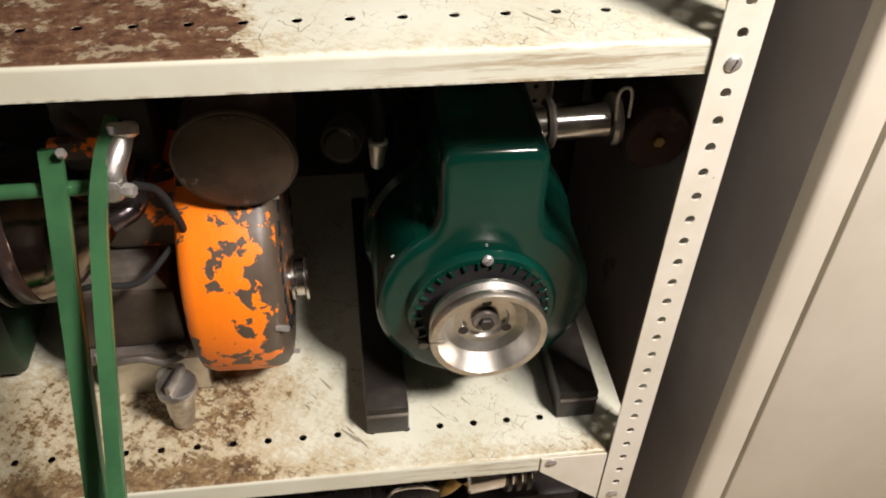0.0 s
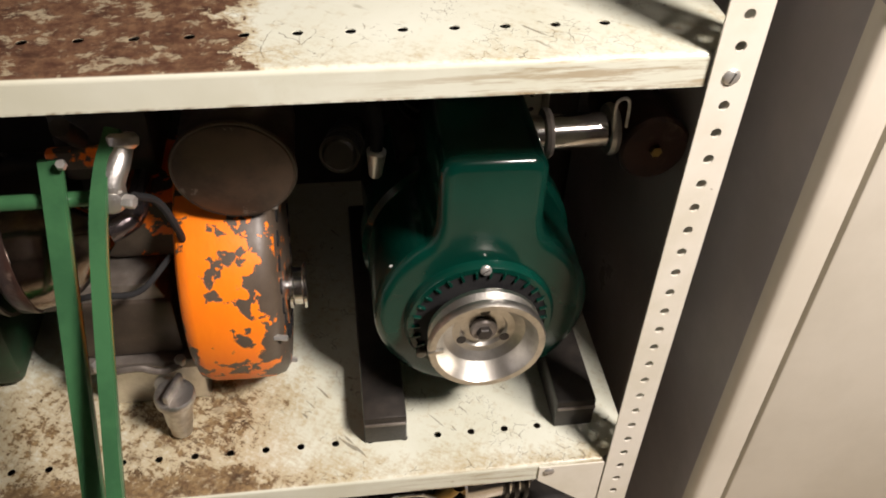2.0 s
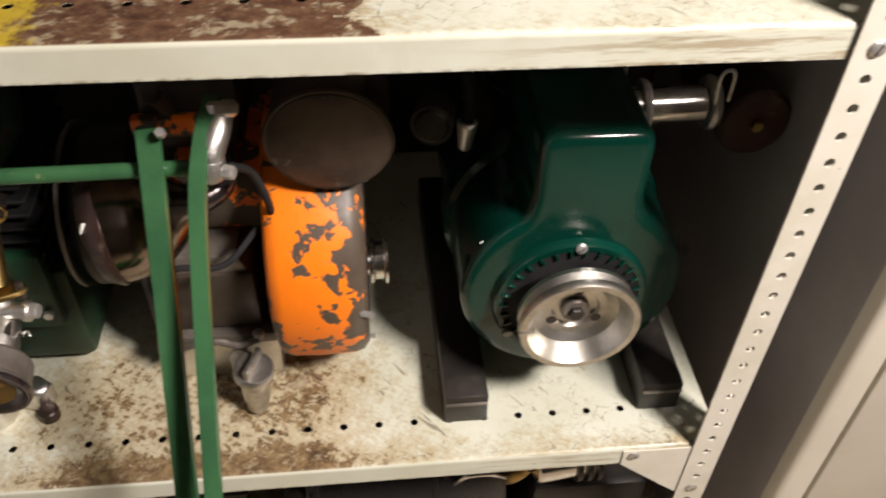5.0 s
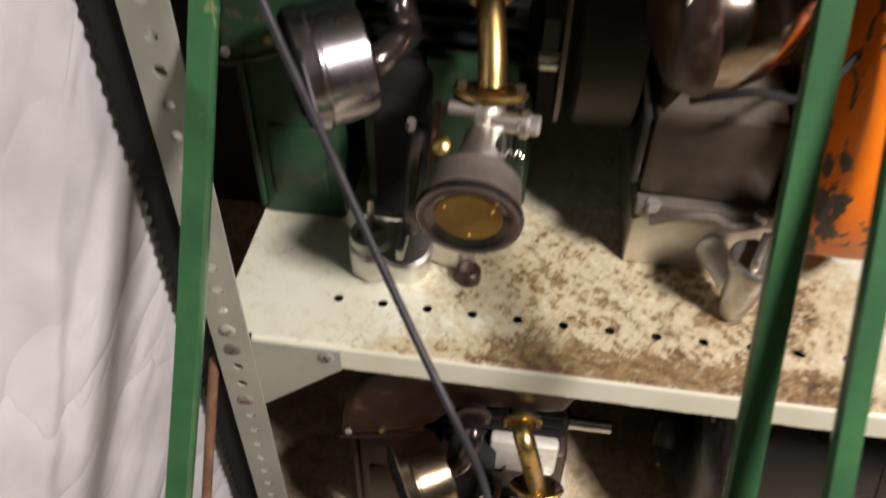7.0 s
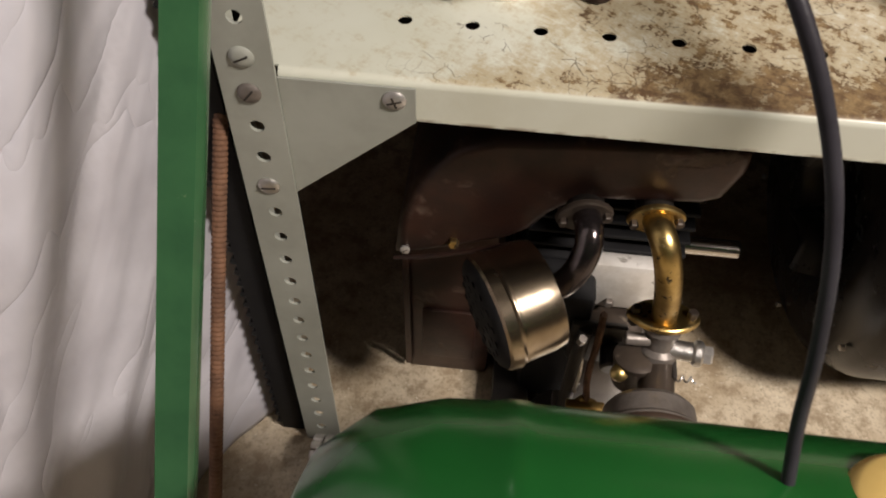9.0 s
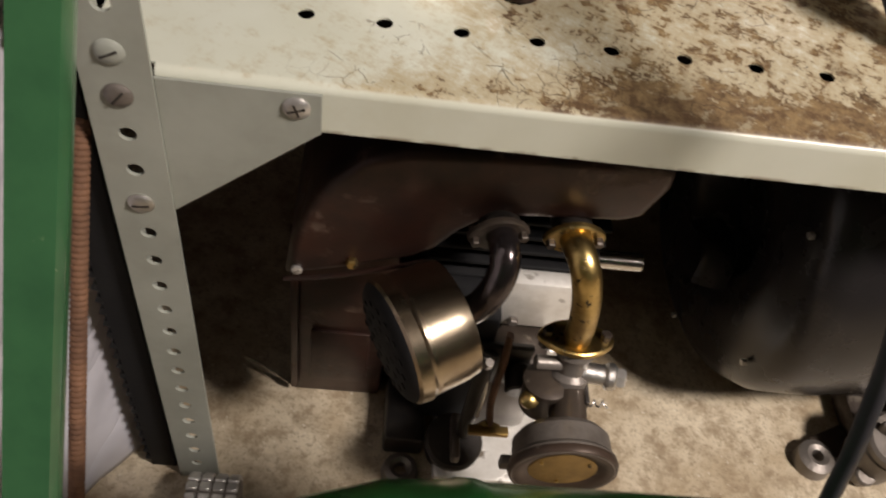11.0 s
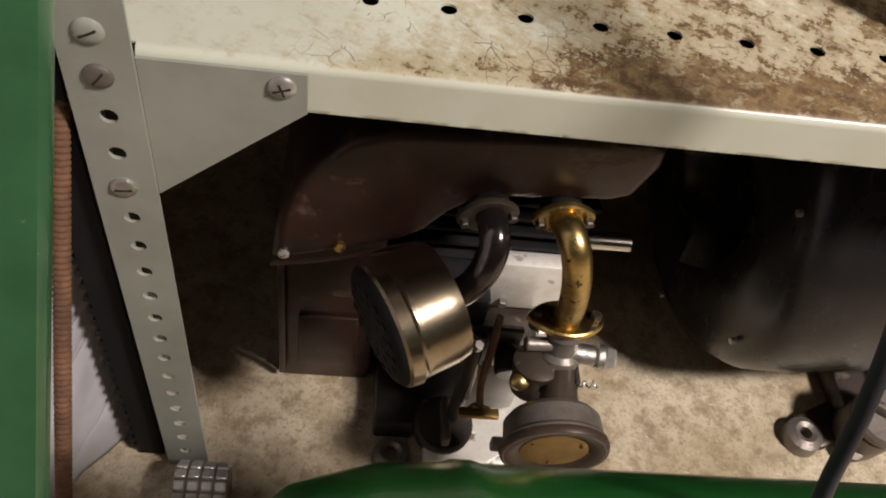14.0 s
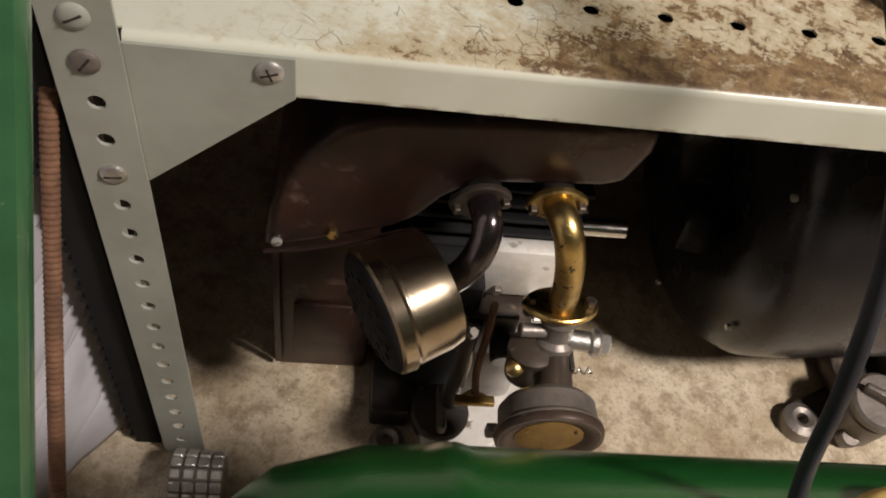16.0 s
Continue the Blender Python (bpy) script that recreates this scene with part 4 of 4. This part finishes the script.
    q = ax.normalized().to_track_quat("Z", "Y")
    for k in range(3):
        t = 0.5 + 2 * math.pi * k / 3
        p = c + q @ Vector((0.020 * math.cos(t), 0.020 * math.sin(t), -0.001))
        part("pin", rod(p, p + q @ Vector((0, 0, -0.002)), 0.0014, 8), BRASS, af)
    part("tab", bx(0.153, 0.166, -0.048, -0.040, -0.302 if detail else -0.316, -0.290 if detail else -0.304, 0.002), GREY_IRON, af)
    return e


small_engine(0, 0, 0, "small rusty engine with drum silencer and brass pipe on the floor", RUSTY, RUSTY, NICKEL, True)
e_green = small_engine(-0.084, 0.064, 0.4555, "small old green engine with silencer and brass pipe on shelf", GREEN_OLD, GREEN_OLD, BRUSHED, False, 0.036, 0.078, -0.198)
# cast bracket under its air filter
br = part("bracket", plate([(0.002, 0.095), (0.008, 0.080), (0.024, 0.072), (0.042, 0.078), (0.056, 0.098), (0.075, 0.108), (0.098, 0.100), (0.112, 0.104), (0.116, 0.118), (0.10, 0.13), (0.07, 0.132), (0.05, 0.122), (0.036, 0.128), (0.012, 0.118)], "z", 0.001, 0.036, 0.007, 3), ALU, e_green, "cast aluminium bracket", 60)
part("boss", lathe([(0.012, 0.036), (0.019, 0.036), (0.021, 0.04), (0.019, 0.046), (0.014, 0.044), (0.013, 0.03), (0, 0.03)], (0.024, 0.096, 0.0), (0, 0, 1), 26), ALU, e_green)
part("pin", rod((0.020, 0.102, 0.03), (0.022, 0.106, 0.075), 0.003, 10), STEEL, e_green)
part("drain_plug", rod((0.112, 0.094, 0.0), (0.112, 0.094, 0.016), 0.011, 14, 0.002), RUSTY, e_green)


def tall_engine():
    e = thing("engine", (0.69, 0.22, 0.0), "tall glossy dark green engine with aluminium pulley on black rails", "engine")
    for x0, x1 in ((0.554, 0.603), (0.779, 0.826)):
        r = part("rail", box(x0, x1, 0.05, 0.44, 0.0, 0.046, 0.003), BLACK, e, "black steel skid rail")
        part("edge", box(x0 + 0.001, x1 - 0.001, 0.0475, 0.0505, 0.033, 0.0365, 0.0008), GREY_IRON, r)
    cx, cz, R = 0.690, 0.160, 0.1185
    xl, xr, top = cx - 0.0525, cx + 0.0565, 0.366

    def bend(p0, p1, p2, n=8):
        return [tuple((1 - u) ** 2 * a + 2 * u * (1 - u) * b + u * u * c for a, b, c in zip(p0, p1, p2)) for u in (k / n for k in range(1, n + 1))]
    out = []
    for k in range(45):
        t = radians(54) - radians(289) * k / 44
        out.append((cx + R * math.cos(t), cz + R * math.sin(t)))
    out += bend(out[-1], (xl - 0.002, 0.2625), (xl, 0.292))
    out += bend((xl, top - 0.024), (xl, top), (xl + 0.024, top), 6)
    out += bend((xr - 0.024, top), (xr, top), (xr, top - 0.024), 6)
    out += [(xr, 0.292)] + bend((xr, 0.292), (xr + 0.002, 0.262), out[0])[:-1]
    cowl = part("fan_cowl", plate(out, "y", 0.092, 0.36, 0.013, 6), GREEN_DEEP, e, "", 60)
    part("back_shell", rod((cx, 0.206, cz), (cx, 0.25, cz), R + 0.006, 48, 0.008), GREEN_DEEP, e)
    part("collar", lathe([(0.073, 0.0), (0.079, 0.0), (0.083, 0.006), (0.083, 0.02), (0.073, 0.02)], (cx - 0.004, 0.083, 0.158), (0, 1, 0), 48), GREEN_DEEP, cowl)
    part("grille", lathe([(0, 0.001), (0.074, 0.001), (0.074, 0.012), (0, 0.012)], (cx - 0.004, 0.083, 0.158), (0, 1, 0), 40), RUBBER, cowl, "black fan grille")
    for k in range(30):
        t = 2 * math.pi * k / 30
        p = Vector((cx - 0.004 + 0.0705 * math.cos(t), 0.0825, 0.158 + 0.0705 * math.sin(t)))
        bm = box(-0.0013, 0.0013, -0.002, 0.002, -0.0045, 0.0045, 0.0004, 1)
        bmesh.ops.rotate(bm, verts=bm.verts, cent=(0, 0, 0), matrix=Matrix.Rotation(math.pi / 2 - t, 3, "Y"))
        bmesh.ops.translate(bm, verts=bm.verts, vec=p)
        part("vane", bm, GREEN_DEEP, cowl)
    slot_screw((cx - 0.002, 0.082, 0.2345), (0, -1, 0.2), 0.006, cowl, STEEL)
    c = Vector((0.686, 0.036, 0.168))
    pu = part("pulley", lathe([(0, 0.03), (0.024, 0.03), (0.026, 0.026), (0.034, 0.026), (0.044, 0.02), (0.052, 0.004), (0.0545, 0.0), (0.061, 0.0), (0.0625, 0.003), (0.0625, 0.009), (0.054, 0.013), (0.054, 0.017), (0.0600, 0.022), (0.0600, 0.027), (0.03, 0.034), (0.02, 0.06), (0, 0.06)], c, (0, 1, 0), 56), SPUN, e, "bright turned aluminium starter pulley", 30)
    part("hub", rod(c + Vector((0, 0.031, 0)), c + Vector((0, 0.023, 0)), 0.015, 24, 0.002), GREY_IRON, pu)
    hex_bolt(c + Vector((0, 0.023, 0)), (0, -1, 0), 0.0085, 0.006, pu, BLACK)
    for k in range(3):
        t = radians(30 + 120 * k)
        p = c + Vector((0.027 * math.cos(t), 0.0262, -0.027 * math.sin(t)))
        part("hole", rod(p, p + Vector((0, -0.0007, 0)), 0.0055, 14), BLACK, pu)
    part("notch", box(c.x - 0.0625, c.x - 0.046, c.y - 0.0012, c.y + 0.003, c.z - 0.004, c.z + 0.001, 0.0008, turn=(0, -12, 0)), SPUN, pu)
    part("hook", rod((0.622, 0.09, 0.118), (0.622, 0.078, 0.116), 0.006, 12, 0.001), GREY_IRON, cowl)
    for x, y, z, w, h in ((0.618, 0.0985, 0.2375, 0.016, 0.008), (0.593, 0.107, 0.226, 0.006, 0.006), (0.776, 0.102, 0.228, 0.006, 0.009), (0.803, 0.12, 0.172, 0.004, 0.008)):
        bm = lathe([(0, -0.5), (0.8, -0.4), (1, 0.1), (0.7, 0.5), (0, 0.6)], (0, 0, 0), (0, -1, 0), 9)
        for v in bm.verts:
            v.co = Vector((x + v.co.x * w / 2 * (1 + 0.25 * math.sin(5 * v.co.z)), y + v.co.y * 0.0014, z + v.co.z * h / 2))
        part("paint_chip", bm, WHITE, cowl, "bare metal chip")
    part("crankcase", box(0.61, 0.77, 0.25, 0.44, 0.046, 0.27, 0.014), BLACK, e)
    cy = part("cylinder", rod((0.69, 0.33, 0.27), (0.69, 0.33, 0.42), 0.055, 28), BLACK, e)
    for k in range(8):
        part("fin", rod((0.69, 0.33, 0.285 + 0.016 * k), (0.69, 0.33, 0.290 + 0.016 * k), 0.072, 28), BLACK, cy)
    # bright cross tube with spring clip and dark silencer
    ct = part("cross_tube", rod((0.752, 0.225, 0.303), (0.842, 0.225, 0.305), 0.0205, 24, 0.002), CHROME, e, "chromed breather tube")
    part("ring", lathe([(0.02, -0.004), (0.027, -0.004), (0.029, 0), (0.027, 0.004), (0.02, 0.004)], (0.775, 0.225, 0.3035), (1, 0, 0), 28), GREY_IRON, ct)
    clip = part("clip", lathe([(0.019, -0.005), (0.028, -0.005), (0.030, 0), (0.028, 0.005), (0.019, 0.005)], (0.848, 0.225, 0.305), (1, 0, 0), 28), STEEL, e, "bright spring clip")
    part("wire", tube([(0.843, 0.20, 0.32), (0.839, 0.195, 0.355), (0.846, 0.194, 0.363), (0.853, 0.195, 0.356), (0.857, 0.202, 0.322)], 0.002, 8), STEEL, clip)
    si = part("silencer", rod((0.898, 0.205, 0.287), (0.893, 0.33, 0.285), 0.041, 32, 0.004), RUSTY, e, "rusty drum silencer")
    hex_bolt((0.898, 0.205, 0.287), (0, -1, 0), 0.007, 0.006, si, BRASS_DULL)
    fc = part("fuel_cock", rod((0.545, 0.17, 0.325), (0.56, 0.24, 0.31), 0.018, 26, 0.003), BLACK, e)
    for k in range(3):
        part("ring", lathe([(0.014, -0.002), (0.021, -0.002), (0.021, 0.002), (0.014, 0.002)], (0.546 + 0.003 * k, 0.175 + 0.014 * k, 0.324 - 0.003 * k), (0.2, 1, -0.2), 26), BLACK, fc)
    part("jet", rod((0.585, 0.2, 0.31), (0.583, 0.2, 0.275), 0.011, 14, 0.002, r2=0.007), STEEL, fc)
    part("hose", tube([(0.565, 0.24, 0.42), (0.578, 0.22, 0.38), (0.586, 0.205, 0.34), (0.585, 0.2, 0.31)], 0.007, 12), RUBBER, fc)
    return e


tall_engine()


def orange_engine():
    e = thing("engine", (0.38, 0.2, 0.0), "orange engine with flaking paint and brown air cleaner on shelf", "engine")
    cy, cz, R = 0.215, 0.172, 0.15
    prof = [(0, 0), (R * 0.55, 0), (R * 0.92, 0.001), (R * 0.975, 0.005), (R, 0.016), (R * 1.008, 0.05), (R, 0.082), (R * 0.975, 0.093), (R * 0.92, 0.0985), (R * 0.5, 0.1), (0, 0.1)]
    fan = part("fan_housing", lathe(prof, (0.376, cy, cz), (1, 0, 0), 56), ORANGE, e, "orange fan housing, paint flaked to bare metal", 50)
    bm = bmesh.new()
    for k in range(24):
        t = 2 * math.pi * k / 24
        rod((0.475, cy + 0.1 * math.cos(t), cz + 0.1 * math.sin(t)), (0.4765, cy + 0.1 * math.cos(t), cz + 0.1 * math.sin(t)), 0.009, 10, bm=bm)
    tagged(part("vents", bm, RUBBER, fan, "dark vent holes"), kind="stuff")
    for k in range(3):
        t = radians(120 + 60 * k)
        p = Vector((0.467, cy + R * 0.97 * math.cos(t), cz + R * 0.9 * math.sin(t)))
        hex_bolt(p, (1, -0.2, 0), 0.0035, 0.014, fan, STEEL, "pin")
    pu = part("pulley", lathe([(0, 0), (0.016, 0), (0.016, 0.004), (0.026, 0.006), (0.026, 0.009), (0.022, 0.011), (0.022, 0.020), (0.027, 0.022), (0.027, 0.025), (0, 0.025)], (0.474, 0.178, 0.14), (1, 0, 0), 30), CHROME, e, "small bright pulley")
    # brown air cleaner drum
    c = Vector((0.448, 0.102, 0.358))
    ac = part("air_cleaner", lathe([(0, -0.001), (0.030, 0.0), (0.047, 0.0012), (0.0545, 0.0028), (0.0572, 0.006), (0.0572, 0.012), (0.055, 0.016), (0.054, 0.085), (0, 0.085)], c, (0.03, 1, 0.10), 48), BROWN_LID, e, "brown greasy air cleaner lid", 30)
    part("rim", lathe([(0.0550, 0.004), (0.0572, 0.0035), (0.0584, 0.006), (0.0575, 0.009), (0.0550, 0.008)], c, (0.03, 1, 0.10), 48), GREASY, ac)
    part("neck", rod((0.44, 0.14, 0.37), (0.43, 0.22, 0.33), 0.03, 24), BLACK, e)
    # block, head and base
    bl = part("block", box(0.248, 0.358, 0.13, 0.30, 0.092, 0.176, 0.008), GREASY, e)
    part("cover", plate([(0.252, 0.173), (0.352, 0.173), (0.342, 0.198), (0.266, 0.198)], "y", 0.136, 0.26, 0.003), GREY_IRON, bl)
    part("side_lip", box(0.240, 0.248, 0.135, 0.29, 0.10, 0.17, 0.003), BLACK, bl)
    part("flange", box(0.248, 0.372, 0.122, 0.3, 0.075, 0.090, 0.003), GREY_IRON, e)
    for x in (0.262, 0.352):
        hex_bolt((x, 0.124, 0.084), (0, 0, 1), 0.007, 0.008, e, STEEL)
    part("rope", tube([(0.262, 0.118, 0.075), (0.285, 0.114, 0.088), (0.31, 0.114, 0.090), (0.33, 0.116, 0.080), (0.352, 0.12, 0.084)], 0.0042, 8), GREY_IRON, e)
    ba = part("base", plate([(0.250, 0.0), (0.372, 0.0), (0.372, 0.06), (0.36, 0.074), (0.27, 0.074), (0.250, 0.055)], "y", 0.138, 0.32, 0.006), ALU, e, "cast aluminium crankcase base")
    fi = part("oil_filler", lathe([(0, 0), (0.011, 0), (0.0125, 0.002), (0.0125, 0.013), (0.0150, 0.020), (0.0165, 0.045), (0.0180, 0.062), (0, 0.062)], (0.344, 0.088, 0.006), (0.05, -0.05, 1), 26), BRIGHT_ALU, e)
    part("cap", lathe([(0, 0), (0.0215, 0), (0.0225, 0.002), (0.0225, 0.009), (0.0205, 0.0115), (0, 0.0115)], (0.347, 0.085, 0.067), (0.05, -0.05, 1), 28), BRIGHT_ALU, fi)
    part("grip", box(0.344, 0.351, 0.066, 0.104, 0.078, 0.092, 0.0025, turn=(0, 0, -20)), BRIGHT_ALU, fi)
    part("arm", rod((0.322, 0.142, 0.034), (0.342, 0.094, 0.030), 0.013, 18, 0.003), PALE_ALU, ba)
    # cylinder shroud with flaking paint
    sh = part("shroud", box(0.285, 0.386, 0.17, 0.31, 0.2, 0.285, 0.014, 3), ORANGE_OLD, e)
    part("head", box(0.262, 0.36, 0.2, 0.32, 0.286, 0.38, 0.01), BLACK, e)
    part("guard", box(0.256, 0.33, 0.185, 0.2, 0.312, 0.335, 0.005), ORANGE_OLD, e)
    part("plug", rod((0.30, 0.17, 0.36), (0.30, 0.13, 0.40), 0.009, 12), BLACK, e)
    # dark chromed silencer and its pipe
    si = part("silencer", lathe([(0, -0.022), (0.0525, -0.022), (0.0535, -0.006), (0.048, 0.018), (0.036, 0.036), (0.022, 0.05), (0.014, 0.06), (0, 0.06)], (0.268, 0.090, 0.292), (1, 0.25, 0.12), 44), SMOKED, e, "smoked chrome pear-shaped silencer", 60)
    part("end_cap", lathe([(0, -0.042), (0.03, -0.042), (0.046, -0.037), (0.0525, -0.027), (0.0545, -0.0235), (0.0545, -0.0205), (0, -0.0205)], (0.268, 0.090, 0.292), (1, 0.25, 0.12), 44), RUSTY, si, "dark end cap", 50)
    part("label", box(0.2365, 0.2435, 0.0480, 0.0500, 0.316, 0.326, 0.0004, turn=(0, 25, 40)), WHITE, si, "small white sticker")
    part("pipe", tube([(0.318, 0.104, 0.297), (0.334, 0.110, 0.301), (0.345, 0.125, 0.304), (0.345, 0.175, 0.306)], 0.013, 14), DARKPIPE, si)
    part("lead", tube([(0.372, 0.12, 0.25), (0.34, 0.088, 0.232), (0.30, 0.08, 0.238), (0.262, 0.09, 0.22)], 0.0032, 8), RUBBER, e)
    part("fuel_line", tube([(0.368, 0.06, 0.372), (0.38, 0.085, 0.345), (0.388, 0.1, 0.30), (0.386, 0.13, 0.24)], 0.0038, 8), RUBBER, e)
    # recoil drum on the far side
    re = part("recoil_drum", lathe([(0, 0), (0.05, 0.0), (0.082, 0.004), (0.09, 0.012), (0.09, 0.06), (0, 0.06)], (0.175, 0.235, 0.195), (1, 0, 0), 44), BLACK, e)
    part("ring", lathe([(0.088, 0), (0.092, 0.0), (0.092, 0.004), (0.088, 0.004)], (0.170, 0.235, 0.195), (1, 0, 0), 44), GREY_IRON, re)
    return e


orange_engine()


# ---- big dark engine and another beside it, on the floor ----
def dark_engine():
    e = thing("engine", (0.53, 0.2, FLOOR), "large dark grey round-cowled engine standing on the floor", "engine")
    c = Vector((0.366, 0.216, -0.278))
    ax = Vector((1, 0.10, 0))
    co = part("cowl", lathe([(0, 0.045), (0.055, 0.045), (0.066, 0.010), (0.074, 0.002), (0.11, 0.0), (0.145, 0.003), (0.160, 0.011), (0.1695, 0.028), (0.174, 0.07), (0.174, 0.18), (0.17, 0.24), (0.155, 0.27), (0.09, 0.285), (0, 0.285)], c, ax, 64), DARK_GREY, e, "", 50)
    part("band", lathe([(0.172, 0.165), (0.1757, 0.167), (0.1757, 0.174), (0.172, 0.176)], c, ax, 64), BLACK, co)
    q = ax.normalized().to_track_quat("Z", "Y")
    for k in range(6):
        t = radians(20 + 60 * k)
        p = c + q @ Vector((0.146 * math.cos(t), 0.146 * math.sin(t), 0.001))
        hex_bolt(p, -ax, 0.0033, 0.004, co, STEEL)
    part("scoop", tube([(0.352, 0.200, -0.285), (0.356, 0.178, -0.282), (0.357, 0.160, -0.290), (0.353, 0.148, -0.312)], 0.017, 14, flat=0.35), DARK_GREY, co)
    part("foot_casting", box(0.535, 0.72, 0.075, 0.32, FLOOR, -0.425, 0.008), GREASY, e)
    part("arm", box(0.50, 0.545, 0.046, 0.085, FLOOR, FLOOR + 0.012, 0.004, turn=(0, 0, 25)), GREASY, e)
    lu = part("lug", lathe([(0.006, 0), (0.019, 0), (0.018, 0.014), (0.011, 0.018), (0.006, 0.016), (0.006, 0.003)], (0.496, 0.052, FLOOR), (0, 0, 1), 24), GREY_IRON, e)
    kn = part("oil_filler", rod((0.555, 0.06, FLOOR), (0.552, 0.052, -0.405), 0.027, 26, 0.003), GREY_IRON, e)
    part("cap", rod((0.552, 0.052, -0.405), (0.552, 0.050, -0.392), 0.029, 26, 0.003), GREY_IRON, kn)
    part("grip", box(0.548, 0.556, 0.028, 0.072, -0.394, -0.380, 0.003, turn=(0, 0, 60)), GREY_IRON, kn)
    for k in range(7):
        part("cooling_rib", box(0.585 + 0.009 * k, 0.589 + 0.009 * k, 0.055, 0.13, -0.43, -0.385, 0.001, 1), GREY_IRON, e)
    part("drain", rod((0.54, 0.04, FLOOR + 0.004), (0.54, 0.035, FLOOR + 0.018), 0.011, 14, 0.002), GREY_IRON, e)
    return e


dark_engine()


def side_engine():
    e = thing("engine", (0.78, 0.2, FLOOR), "dark engine with bright ringed barrel standing on the floor", "engine")
    part("crankcase", box(0.69, 0.86, 0.1, 0.4, FLOOR, -0.25, 0.015), BLACK, e)
    ba = part("barrel", rod((0.68, 0.09, -0.16), (0.77, 0.1, -0.16), 0.028, 24, 0.003), CHROME, e, "bright ringed barrel")
    for k in range(3):
        part("ring", lathe([(0.02, -0.003), (0.034, -0.003), (0.034, 0.003), (0.02, 0.003)], (0.735 + 0.013 * k, 0.096, -0.16), (1, 0.1, 0), 28), BLACK, ba)
    part("head", box(0.70, 0.80, 0.13, 0.3, -0.25, -0.12, 0.01), GREY_IRON, e)
    part("bail", tube([(0.575, 0.09, -0.2), (0.59, 0.08, -0.165), (0.62, 0.078, -0.16), (0.645, 0.09, -0.19)], 0.004, 10), CHROME, e)
    part("pipe", tube([(0.65, 0.12, -0.24), (0.66, 0.1, -0.2), (0.675, 0.1, -0.18)], 0.012, 14), BRASS_DULL, e)
    return e


side_engine()
